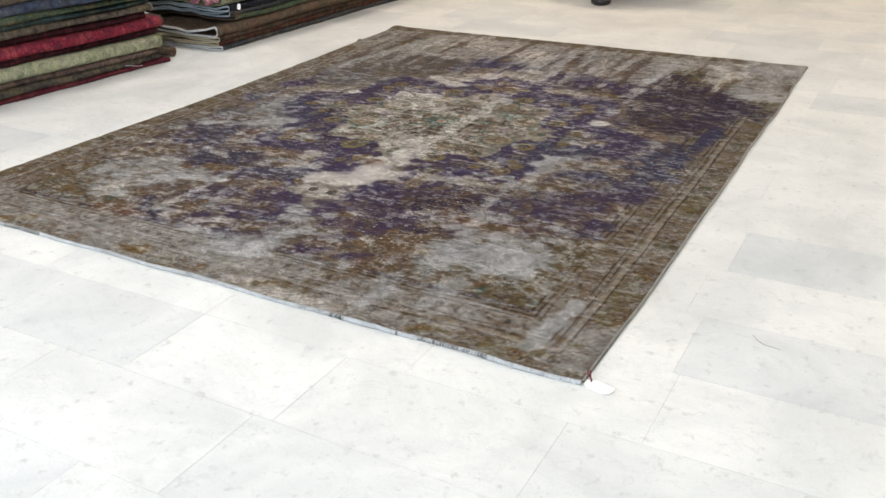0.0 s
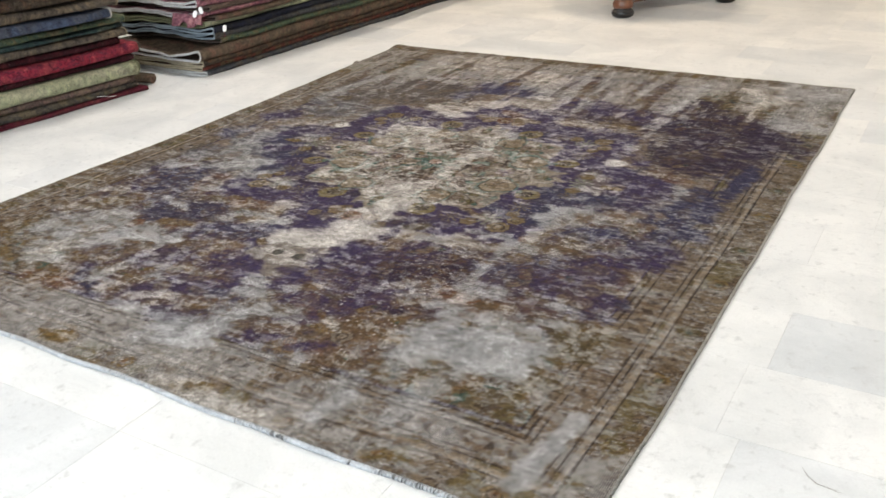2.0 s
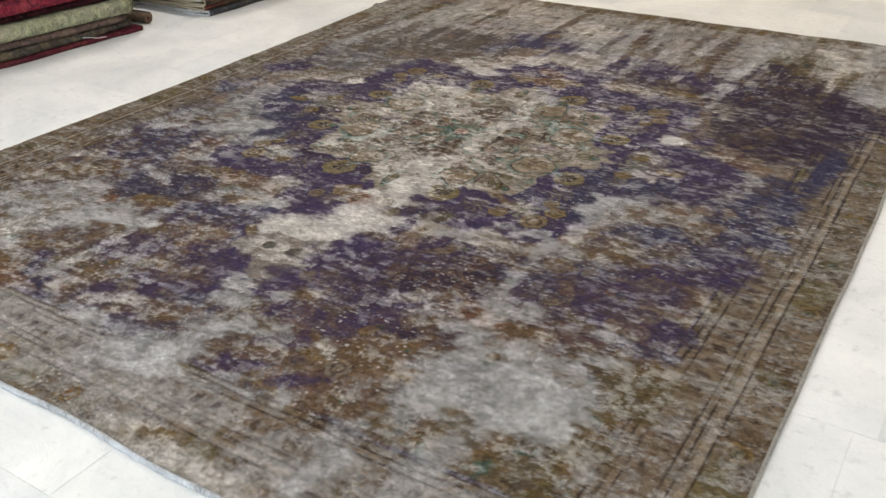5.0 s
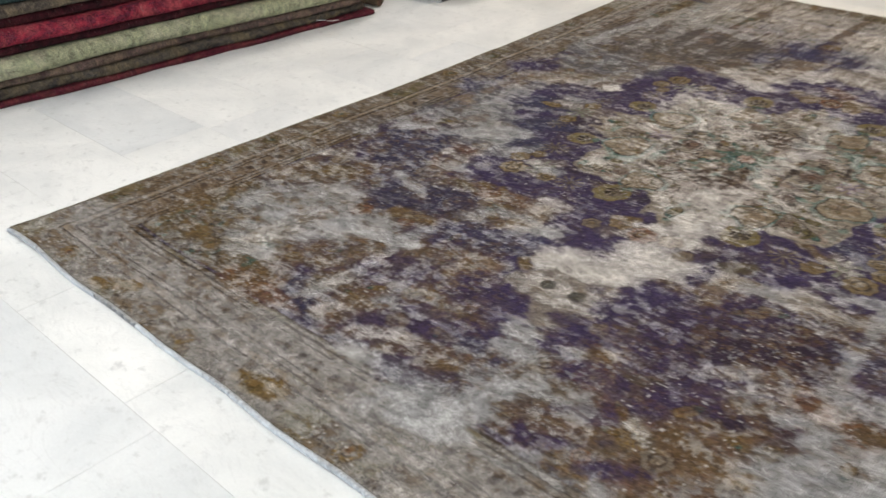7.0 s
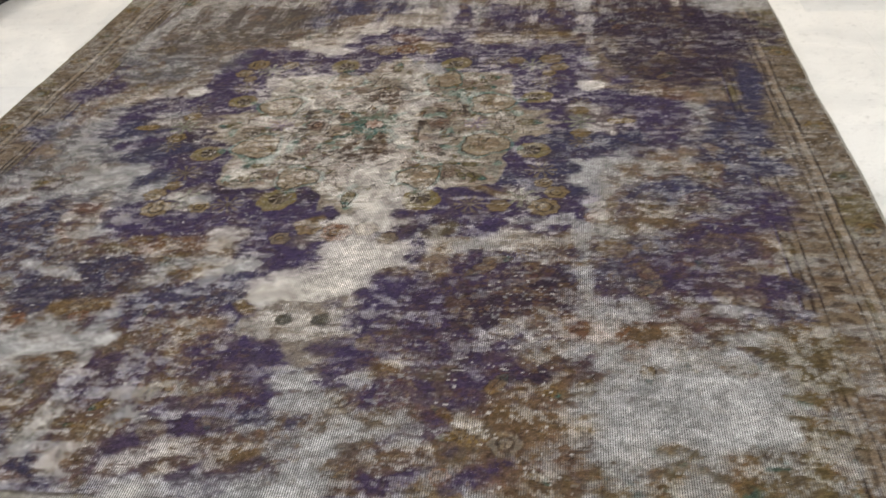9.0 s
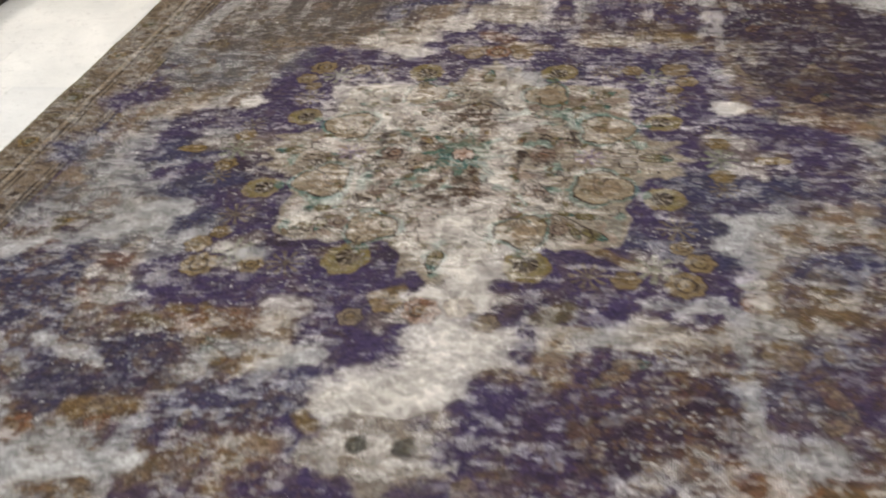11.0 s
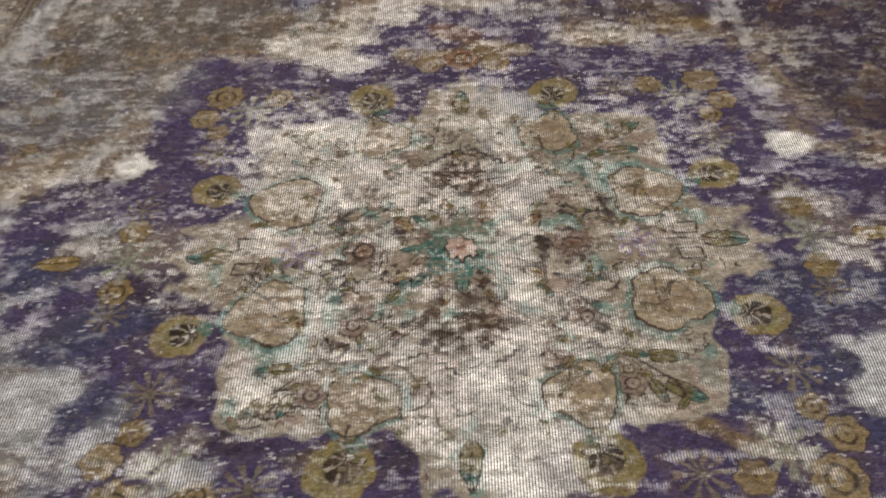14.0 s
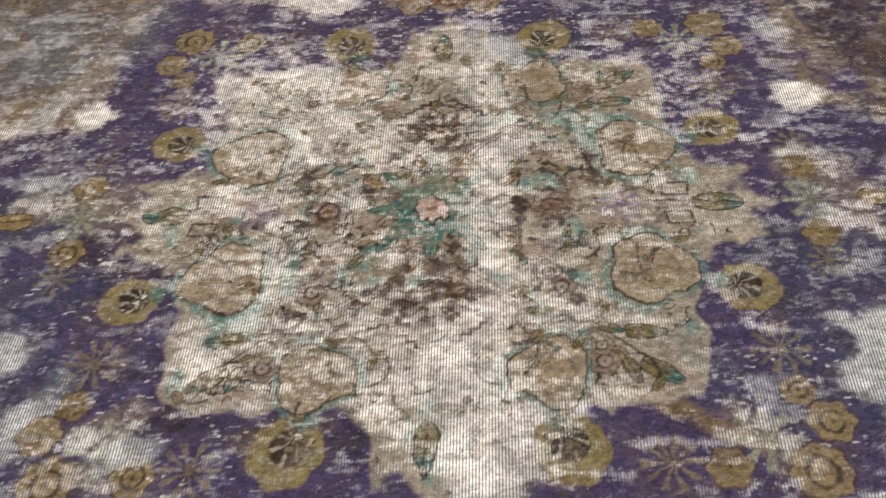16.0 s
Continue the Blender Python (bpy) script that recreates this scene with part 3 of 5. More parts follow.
dab("s", 0.70, -1.36, 0.91, -1.26, 0.053)
dab("S", 0.86, -1.38, 1.05, -1.32, 0.078)
dab("S", 0.97, -1.45, 1.05, -1.40, 0.044)
dab("s", 0.68, -1.18, 0.77, -1.19, 0.032)
dab("G", 1.14, -1.41, 1.21, -1.41, 0.043)
dab("G", 1.09, -1.15, 1.24, -1.11, 0.043)
dab("o", 0.89, -1.58, 0.97, -1.56, 0.032)
dab("o", 0.52, -1.36, 0.61, -1.31, 0.046)
dab("P", 0.27, -1.61, 0.35, -1.56, 0.026)
dab("P", 0.43, -1.61, 0.53, -1.54, 0.020)
dab("P", 0.36, -1.42, 0.43, -1.33, 0.023)
dab("o", 0.55, -1.63, 0.63, -1.58, 0.037)
dab("s", -0.03, -1.79, 0.13, -1.59, 0.060)
dab("S", -0.04, -1.71, 0.13, -1.64, 0.039)
dab("s", 0.25, -1.71, 0.47, -1.65, 0.033)
dab("s", 0.65, -1.72, 0.71, -1.64, 0.034)
dab("O", 0.26, -1.91, 0.31, -1.89, 0.023)
dab("O", -0.32, -1.90, -0.29, -1.89, 0.024)
dab("P", -0.27, -1.55, -0.05, -1.42, 0.055)
dab("o", -0.17, -1.59, 0.00, -1.52, 0.030)
dab("P", -0.11, -1.67, -0.06, -1.64, 0.020)
dab("s", -0.93, -1.45, -0.69, -1.27, 0.062)
dab("R", -0.68, -1.66, -0.58, -1.65, 0.047)
dab("p", 0.30, -1.49, 0.38, -1.44, 0.027)
dab("o", 0.28, -1.55, 0.37, -1.52, 0.029)
dab("K", 0.83, 0.82, 0.95, 0.88, 0.126)
dab("N", 1.16, -0.08, 1.16, 0.13, 0.039)
dab("N", 1.16, -0.36, 1.21, -0.18, 0.027)
dab("G", 1.15, -1.60, 1.15, -1.40, 0.027)
dab("o", 0.85, -1.57, 1.01, -1.52, 0.042)
dab("G", 1.17, -1.32, 1.18, -1.12, 0.022)
dab("S", 1.29, -1.83, 1.33, -1.53, 0.025)
dab("S", 0.70, -1.83, 0.73, -1.72, 0.025)
dab("O", 0.27, -1.89, 0.35, -1.88, 0.020)
dab("O", 0.91, -1.90, 0.97, -1.88, 0.020)
dab("O", -0.32, -1.93, -0.25, -1.90, 0.022)
dab("O", 1.44, -1.59, 1.47, -1.58, 0.020)
dab("s", -1.09, -1.38, -0.71, -1.22, 0.059)
dab("S", -0.95, -1.36, -0.72, -1.23, 0.038)
dab("s", -0.89, -1.58, -0.77, -1.52, 0.036)
dab("o", -1.25, -1.49, -1.19, -1.39, 0.069)
dab("o", -1.09, -1.58, -1.01, -1.57, 0.036)
dab("R", -0.75, -1.65, -0.64, -1.60, 0.041)
dab("N", -0.56, -1.59, -0.58, -1.54, 0.020)
dab("N", -0.49, -1.61, -0.42, -1.64, 0.020)
dab("T", -0.42, -1.61, -0.38, -1.51, 0.031)
dab("G", -1.08, -1.06, -1.01, -0.99, 0.050)
dab("o", -1.18, -1.15, -1.15, -1.06, 0.054)
dab("o", -0.98, -0.98, -0.91, -0.94, 0.047)
dab("w", -1.19, -0.95, -1.03, -0.81, 0.035)
dab("s", -1.27, -0.75, -1.19, -0.57, 0.042)
dab("D", -1.32, -0.77, -1.29, -0.66, 0.049)
dab("P", -1.02, -0.80, -0.92, -0.57, 0.083)
dab("P", -1.12, -0.63, -0.96, -0.55, 0.051)
dab("R", -0.83, -0.69, -0.83, -0.60, 0.036)
dab("s", -0.86, -0.55, -0.77, -0.41, 0.049)
dab("n", -0.88, -0.93, -0.59, -0.92, 0.065)
dab("N", -0.73, -1.03, -0.56, -0.96, 0.047)
dab("R", -0.57, -0.81, -0.48, -0.76, 0.045)
dab("P", -0.70, -0.76, -0.28, -0.55, 0.035)
dab("P", -0.23, -0.71, -0.06, -0.76, 0.039)
dab("o", -0.30, -0.52, -0.20, -0.48, 0.035)
dab("P", -0.49, -1.10, -0.24, -0.99, 0.053)
dab("P", -0.32, -1.08, -0.17, -1.05, 0.028)
dab("s", -0.49, -0.94, -0.32, -0.86, 0.029)
dab("w", -0.32, -0.92, -0.19, -0.86, 0.034)
dab("P", -0.46, -1.36, -0.32, -1.29, 0.044)
dab("T", -0.28, -1.27, -0.17, -1.21, 0.040)
dab("P", -0.15, -1.23, -0.06, -1.23, 0.027)
dab("o", -0.64, -1.48, -0.58, -1.42, 0.033)
dab("P", -0.69, -1.54, -0.61, -1.49, 0.020)
dab("s", -0.51, -1.56, -0.49, -1.40, 0.023)
dab("P", -0.14, -1.45, -0.03, -1.38, 0.049)
dab("s", -0.33, -1.44, -0.20, -1.42, 0.022)
dab("s", -0.03, -1.47, 0.06, -1.42, 0.028)
dab("s", 0.06, -1.52, 0.18, -1.49, 0.034)
dab("P", 0.24, -1.35, 0.38, -1.33, 0.030)
dab("o", 0.20, -1.29, 0.28, -1.21, 0.025)
dab("T", -0.29, -1.61, -0.19, -1.54, 0.025)
dab("G", -0.24, -1.67, -0.19, -1.67, 0.020)
dab("P", -0.15, -1.65, -0.07, -1.60, 0.020)
dab("o", -0.06, -1.58, -0.01, -1.54, 0.023)
dab("w", -0.85, 1.71, -0.09, 1.50, 0.119)
dab("s", 0.03, 1.78, 0.14, 1.17, 0.025)
dab("s", 0.76, 1.85, 0.81, 1.09, 0.033)
dab("s", 0.34, 1.77, 0.50, 1.41, 0.041)
dab("D", -1.11, 0.88, -0.60, 0.88, 0.160)
dab("n", -0.42, 1.22, -0.03, 1.16, 0.076)
dab("K", 0.83, 0.95, 1.25, 0.88, 0.160)
dab("K", 0.99, 0.46, 1.17, 0.58, 0.160)
dab("K", 0.27, 1.02, 0.74, 0.88, 0.092)
dab("s", 0.78, 0.95, 0.85, 1.16, 0.030)
dab("P", 0.80, 0.16, 0.99, 0.07, 0.069)
dab("P", 0.90, -0.06, 0.97, -0.14, 0.031)
dab("N", 1.19, 0.08, 1.25, -0.13, 0.054)
dab("N", 1.17, -0.21, 1.26, -0.29, 0.045)
dab("s", 1.09, 0.14, 1.16, -0.05, 0.031)
dab("R", 0.96, 0.26, 1.09, 0.19, 0.036)
dab("n", 0.97, -0.46, 1.10, -0.54, 0.065)
dab("n", 0.81, -0.76, 1.07, -0.74, 0.059)
dab("H", 1.11, -0.54, 1.19, -0.45, 0.032)
dab("N", 0.81, -0.89, 1.07, -0.89, 0.029)
dab("S", 0.75, -0.26, 0.82, -0.40, 0.032)
dab("s", 0.83, -0.22, 0.93, -0.33, 0.035)
dab("P", 0.66, -0.54, 0.72, -0.54, 0.037)
dab("o", 0.85, -0.53, 0.93, -0.59, 0.038)
dab("K", 0.51, -0.92, 0.62, -0.90, 0.049)
dab("P", 0.63, -0.88, 0.78, -0.94, 0.030)
dab("w", 0.52, -0.70, 0.60, -0.72, 0.027)
dab("s", 0.74, -0.66, 0.81, -0.71, 0.025)
dab("s", 0.93, -0.95, 1.08, -1.03, 0.036)
dab("G", 0.94, -0.97, 0.99, -0.99, 0.027)
dab("N", 1.11, -0.87, 1.23, -0.91, 0.024)
dab("n", 1.11, -1.03, 1.21, -1.02, 0.021)
dab("o", 1.14, -0.69, 1.21, -0.74, 0.036)
dab("S", 0.74, -1.22, 1.03, -1.19, 0.041)
dab("S", 0.73, -1.34, 1.07, -1.30, 0.060)
dab("S", 0.76, -1.44, 1.09, -1.41, 0.040)
dab("s", 1.05, -1.13, 1.13, -1.13, 0.024)
dab("G", 1.14, -1.18, 1.25, -1.17, 0.041)
dab("G", 1.17, -1.25, 1.23, -1.26, 0.033)
dab("o", 1.14, -1.13, 1.24, -1.08, 0.020)
dab("R", 0.63, -1.06, 0.72, -1.12, 0.039)
dab("o", 0.80, -1.11, 0.92, -1.10, 0.028)
dab("W", 0.52, -1.07, 0.60, -1.07, 0.026)
dab("w", 0.53, -1.18, 0.60, -1.11, 0.020)
dab("T", 0.53, -1.23, 0.61, -1.21, 0.026)
dab("K", 0.60, -1.28, 0.63, -1.24, 0.020)
dab("P", 0.22, -1.05, 0.49, -1.03, 0.068)
dab("P", 0.25, -1.14, 0.49, -1.18, 0.052)
dab("P", 0.41, -1.32, 0.50, -1.26, 0.045)
dab("P", 0.21, -1.35, 0.40, -1.33, 0.032)
dab("O", 0.25, -0.91, 0.31, -0.90, 0.035)
dab("o", 0.20, -1.28, 0.30, -1.24, 0.023)
dab("W", 0.02, -0.70, 0.17, -0.54, 0.096)
dab("W", 0.04, -0.84, 0.15, -0.81, 0.083)
dab("W", -0.09, -0.94, 0.14, -0.94, 0.050)
dab("T", -0.07, -1.12, 0.04, -1.11, 0.031)
dab("w", -0.03, -1.16, 0.14, -1.13, 0.022)
dab("P", -0.21, -0.68, -0.02, -0.76, 0.045)
dab("P", -0.56, -0.59, -0.05, -0.58, 0.045)
dab("R", -0.56, -0.77, -0.41, -0.76, 0.042)
dab("p", -0.51, -0.67, -0.36, -0.65, 0.039)
dab("N", -1.01, -0.67, -0.86, -0.59, 0.083)
dab("R", -0.85, -0.59, -0.79, -0.59, 0.041)
dab("N", -0.74, -0.95, -0.50, -0.93, 0.059)
dab("n", -0.46, -1.06, -0.24, -0.96, 0.053)
dab("s", -0.30, -0.86, -0.17, -0.85, 0.028)
dab("s", -0.44, -0.87, -0.31, -0.86, 0.028)
dab("N", -0.28, -1.04, -0.14, -1.01, 0.025)
dab("s", -0.77, -1.17, -0.61, -1.16, 0.037)
dab("S", -0.73, -1.25, -0.47, -1.19, 0.027)
dab("O", -0.66, -1.07, -0.54, -1.06, 0.030)
dab("P", -0.45, -1.32, -0.28, -1.28, 0.045)
dab("O", -0.29, -1.24, -0.18, -1.25, 0.025)
dab("P", -0.15, -1.23, -0.05, -1.22, 0.029)
dab("P", 0.07, -1.21, 0.18, -1.20, 0.020)
dab("S", 0.01, -1.32, 0.18, -1.30, 0.034)
dab("S", 0.02, -1.39, 0.12, -1.38, 0.021)
dab("o", -0.17, -1.31, -0.05, -1.34, 0.024)
dab("p", -0.27, -1.41, -0.08, -1.40, 0.024)
dab("n", -0.07, -1.44, 0.06, -1.44, 0.020)
dab("s", 0.22, -1.47, 0.33, -1.45, 0.033)
dab("o", 0.52, -1.41, 0.71, -1.43, 0.038)
dab("w", 0.43, -1.42, 0.49, -1.46, 0.020)
dab("o", -0.16, -1.53, -0.05, -1.50, 0.020)
dab("D", -1.02, 0.50, -0.88, 0.91, 0.122)
dab("D", -1.02, 1.06, -0.54, 0.92, 0.155)
dab("D", -0.88, 1.18, -0.53, 1.07, 0.106)
dab("s", -1.17, 0.45, -1.09, 0.45, 0.048)
dab("P", -1.23, 0.25, -1.12, 0.35, 0.057)
dab("s", -1.22, 0.71, -1.13, 1.17, 0.041)
dab("T", -1.00, 0.20, -0.91, 0.27, 0.038)
dab("P", -0.65, 0.22, -0.69, 0.44, 0.035)
dab("P", -0.69, 0.45, -0.62, 0.62, 0.047)
dab("P", -0.63, 0.64, -0.35, 0.61, 0.053)
dab("P", -0.43, 0.63, -0.29, 0.58, 0.041)
dab("P", -0.30, 0.57, -0.07, 0.62, 0.041)
dab("P", -0.94, 0.00, -0.79, 0.14, 0.047)
dab("P", -0.81, 0.14, -0.65, 0.21, 0.039)
dab("N", -0.92, -0.17, -0.89, 0.01, 0.042)
dab("N", -0.84, -0.15, -0.64, -0.20, 0.035)
dab("o", -0.85, -0.06, -0.81, -0.03, 0.031)
dab("T", -0.78, -0.01, -0.63, -0.00, 0.066)
dab("n", -1.24, -0.11, -1.17, 0.02, 0.064)
dab("s", -1.08, -0.15, -1.01, 0.06, 0.055)
dab("H", -1.09, -0.34, -0.94, -0.20, 0.075)
dab("H", -0.88, -0.25, -0.73, -0.23, 0.052)
dab("s", -0.91, -0.35, -0.75, -0.31, 0.062)
dab("H", -1.18, -0.42, -1.08, -0.32, 0.067)
dab("P", -0.67, -0.30, -0.51, -0.31, 0.051)
dab("P", -0.61, -0.45, -0.50, -0.42, 0.037)
dab("s", -1.00, -0.51, -0.75, -0.46, 0.046)
dab("S", -0.92, -0.46, -0.79, -0.43, 0.033)
dab("S", -1.13, -0.58, -1.08, -0.53, 0.040)
dab("N", -1.10, -0.64, -0.92, -0.60, 0.035)
dab("N", -1.02, -0.73, -0.87, -0.69, 0.051)
dab("N", -0.99, -0.81, -0.81, -0.81, 0.043)
dab("T", -0.85, -0.64, -0.73, -0.64, 0.025)
dab("s", -0.78, -0.75, -0.69, -0.69, 0.032)
dab("R", -0.85, -0.69, -0.80, -0.76, 0.020)
dab("P", -0.72, -0.62, -0.63, -0.57, 0.022)
dab("P", -0.67, -0.68, -0.40, -0.63, 0.024)
dab("P", -0.60, -0.73, -0.39, -0.69, 0.032)
dab("P", -0.43, -0.61, -0.11, -0.59, 0.026)
dab("P", -0.23, -0.68, -0.13, -0.66, 0.038)
dab("P", -0.21, -0.76, -0.04, -0.74, 0.039)
dab("P", -0.17, -0.86, -0.04, -0.82, 0.024)
dab("R", -0.57, -0.80, -0.47, -0.79, 0.027)
dab("O", -0.59, -0.75, -0.55, -0.75, 0.020)
dab("O", -0.51, -0.73, -0.46, -0.79, 0.020)
dab("G", -0.66, -0.79, -0.58, -0.81, 0.027)
dab("G", -0.45, -0.84, -0.41, -0.83, 0.020)
dab("T", -0.36, -0.71, -0.28, -0.72, 0.033)
dab("s", -0.49, -0.96, -0.42, -0.86, 0.031)
dab("w", -0.34, -0.87, -0.20, -0.87, 0.024)
dab("S", -0.31, -0.90, -0.20, -0.87, 0.020)
dab("N", -0.74, -0.90, -0.56, -0.88, 0.037)
dab("N", -0.67, -0.96, -0.54, -0.95, 0.038)
dab("s", -0.86, -0.88, -0.68, -0.94, 0.020)
dab("W", -0.15, -0.96, 0.12, -0.90, 0.035)
dab("W", -0.12, -1.00, 0.10, -0.97, 0.023)
dab("o", -0.16, -1.01, -0.13, -0.97, 0.020)
dab("W", 0.02, -0.65, 0.16, -0.63, 0.059)
dab("W", 0.03, -0.78, 0.17, -0.76, 0.056)
dab("W", 0.04, -0.87, 0.17, -0.85, 0.034)
dab("T", -0.08, -0.74, -0.02, -0.69, 0.038)
dab("O", -0.11, -0.66, -0.06, -0.63, 0.020)
dab("P", 0.16, -0.60, 0.45, -0.56, 0.021)
dab("P", 0.29, -0.48, 0.45, -0.46, 0.025)
dab("P", 0.19, -0.71, 0.23, -0.64, 0.020)
dab("p", 0.34, -0.63, 0.45, -0.62, 0.027)
dab("P", 0.35, -0.69, 0.46, -0.68, 0.020)
dab("G", 0.27, -0.70, 0.33, -0.65, 0.029)
dab("o", 0.20, -0.92, 0.31, -0.90, 0.032)
dab("s", 0.36, -0.76, 0.48, -0.74, 0.029)
dab("W", 0.49, -0.69, 0.56, -0.71, 0.025)
dab("o", 0.59, -0.74, 0.62, -0.75, 0.020)
dab("s", 0.51, -0.63, 0.66, -0.61, 0.020)
dab("P", 0.58, -0.58, 0.71, -0.48, 0.022)
dab("N", 0.47, -0.39, 0.69, -0.33, 0.035)
dab("N", 0.60, -0.20, 0.84, -0.14, 0.049)
dab("N", 0.72, -0.24, 0.93, -0.06, 0.024)
dab("N", 0.57, -0.44, 0.69, -0.45, 0.025)
dab("S", 0.70, -0.29, 0.84, -0.27, 0.036)
dab("S", 0.69, -0.39, 0.78, -0.44, 0.033)
dab("s", 0.79, -0.38, 0.89, -0.45, 0.039)
dab("w", 0.69, 0.10, 0.74, -0.08, 0.030)
dab("T", 0.78, 0.11, 0.80, -0.08, 0.021)
dab("O", 0.80, 0.04, 0.86, 0.03, 0.027)
dab("P", 0.93, 0.20, 0.93, -0.06, 0.023)
dab("P", 0.77, 0.19, 0.92, 0.19, 0.033)
dab("o", 0.90, 0.24, 0.97, 0.23, 0.031)
dab("P", 0.63, 0.51, 0.66, 0.24, 0.025)
dab("P", 0.51, 0.69, 0.68, 0.66, 0.048)
dab("P", 0.31, 0.66, 0.51, 0.67, 0.040)
dab("p", 0.72, 0.55, 0.85, 0.35, 0.042)
dab("s", 0.67, 0.78, 0.75, 1.10, 0.021)
dab("T", 0.82, 0.75, 0.88, 0.52, 0.034)
dab("P", 0.12, 0.80, 0.21, 0.64, 0.036)
dab("P", 0.20, 0.76, 0.28, 0.68, 0.032)
dab("T", 0.27, 0.77, 0.46, 0.79, 0.038)
dab("O", 0.55, 0.82, 0.66, 0.82, 0.043)
dab("R", -0.06, 0.82, 0.01, 0.78, 0.034)
dab("O", -0.09, 0.69, 0.09, 0.71, 0.042)
dab("W", -0.45, 0.81, -0.27, 0.79, 0.053)
dab("W", -0.32, 0.72, -0.25, 0.67, 0.023)
dab("W", -0.28, 0.88, -0.13, 0.98, 0.054)
dab("w", -0.10, 1.01, 0.26, 1.02, 0.074)
dab("W", -0.01, 1.14, 0.26, 1.04, 0.057)
dab("n", -0.45, 0.97, -0.29, 1.19, 0.055)
dab("n", -0.30, 1.24, -0.15, 1.24, 0.056)
dab("P", 0.22, 1.09, 0.69, 1.00, 0.078)
dab("K", 0.82, 1.21, 1.16, 1.02, 0.142)
dab("K", 0.96, 0.67, 1.10, 0.64, 0.134)
dab("K", 0.96, 0.46, 1.06, 0.43, 0.069)
dab("s", -0.86, 1.29, -0.62, 1.24, 0.043)
dab("s", -0.13, 1.30, 0.09, 1.25, 0.064)
dab("V", -0.78, 0.27, -0.75, 0.27, 0.046)
dab("V", 0.73, 0.30, 0.76, 0.31, 0.038)
dab("w", -0.46, 0.24, -0.22, 0.24, 0.066)
dab("W", -0.46, 0.35, -0.26, 0.36, 0.056)
dab("W", -0.34, 0.19, -0.26, 0.14, 0.036)
dab("S", 0.05, 0.51, 0.14, 0.47, 0.053)
dab("S", 0.06, 0.35, 0.13, 0.15, 0.044)
dab("W", 0.10, 0.11, 0.12, -0.10, 0.029)
dab("W", 0.04, -0.33, 0.10, -0.47, 0.050)
dab("W", 0.04, -0.53, 0.11, -0.60, 0.047)
dab("w", -0.29, -0.30, -0.19, -0.27, 0.033)
dab("w", -0.32, -0.13, -0.23, -0.09, 0.040)
dab("w", -0.17, -0.23, -0.11, -0.27, 0.023)
dab("s", -0.81, -0.37, -0.72, -0.36, 0.037)
dab("S", 0.70, -0.29, 0.73, -0.32, 0.032)
dab("w", -0.18, 0.03, -0.21, -0.10, 0.024)
dab("N", 0.55, -0.36, 0.67, -0.31, 0.023)
dab("P", 0.49, -0.31, 0.54, -0.36, 0.022)
dab("N", -0.79, -0.25, -0.65, -0.20, 0.037)
dab("N", -0.69, -0.43, -0.63, -0.37, 0.031)
dab("P", -0.60, -0.32, -0.54, -0.27, 0.027)
dab("P", -0.39, -0.52, -0.30, -0.56, 0.028)
dab("P", -0.43, -0.61, -0.18, -0.62, 0.024)
dab("P", 0.27, -0.54, 0.42, -0.60, 0.026)
dab("P", 0.28, -0.47, 0.40, -0.46, 0.020)
dab("o", -0.71, -1.66, -0.69, -1.52, 0.052)
dab("O", -0.37, -1.92, -0.27, -1.88, 0.020)
dab("O", -1.02, -1.95, -0.92, -1.90, 0.025)
dab("S", 0.02, -1.76, 0.17, -1.72, 0.036)
dab("s", -0.24, -1.66, 0.02, -1.65, 0.031)
dab("w", -0.86, -1.55, -0.85, -1.26, 0.045)
dab("H", -1.17, -0.07, -1.04, -0.21, 0.039)
dab("s", -1.02, -0.21, -0.86, -0.10, 0.042)
dab("S", -0.90, -0.38, -0.75, -0.34, 0.033)
dab("s", -0.86, -0.53, -0.77, -0.46, 0.026)
dab("P", -0.88, -0.19, -0.78, -0.14, 0.029)
dab("W", -0.49, 0.76, -0.30, 0.66, 0.039)
dab("W", -0.29, 0.91, -0.17, 0.88, 0.041)
dab("P", -0.68, 0.35, -0.68, 0.50, 0.032)
dab("P", -0.95, 0.05, -0.71, 0.13, 0.030)
dab("P", -1.19, 0.24, -1.12, 0.29, 0.041)
dab("H", -1.02, 0.41, -0.79, 0.59, 0.083)
dab("H", -1.14, 0.59, -0.94, 0.52, 0.080)
dab("s", -0.88, 0.26, -0.77, 0.44, 0.038)
dab("N", -0.91, -0.09, -0.75, -0.03, 0.043)
dab("N", 0.59, -0.11, 0.76, -0.14, 0.038)
dab("P", 0.76, 0.04, 0.82, 0.01, 0.034)
dab("P", 0.18, -1.03, 0.46, -0.89, 0.057)
dab("P", 0.33, -1.09, 0.47, -1.11, 0.041)
dab("P", 0.33, -1.24, 0.47, -1.17, 0.032)
dab("K", 0.51, -0.91, 0.62, -0.94, 0.044)
dab("w", 0.48, -1.14, 0.57, -1.05, 0.033)
dab("w", 0.49, -0.75, 0.57, -0.70, 0.029)
dab("O", 0.19, -0.89, 0.27, -0.88, 0.024)
dab("O", 0.38, -0.44, 0.48, -0.49, 0.020)
dab("s", -0.66, -0.48, -0.62, -0.41, 0.031)
dab("T", -0.59, -0.56, -0.50, -0.58, 0.021)
dab("T", -0.56, -0.50, -0.48, -0.46, 0.024)
dab("s", -0.51, -0.54, -0.44, -0.52, 0.020)
dab("s", -0.74, -0.55, -0.68, -0.52, 0.027)
dab("W", 0.07, 0.39, 0.12, 0.23, 0.037)
dab("w", -0.55, 0.00, -0.46, 0.05, 0.033)
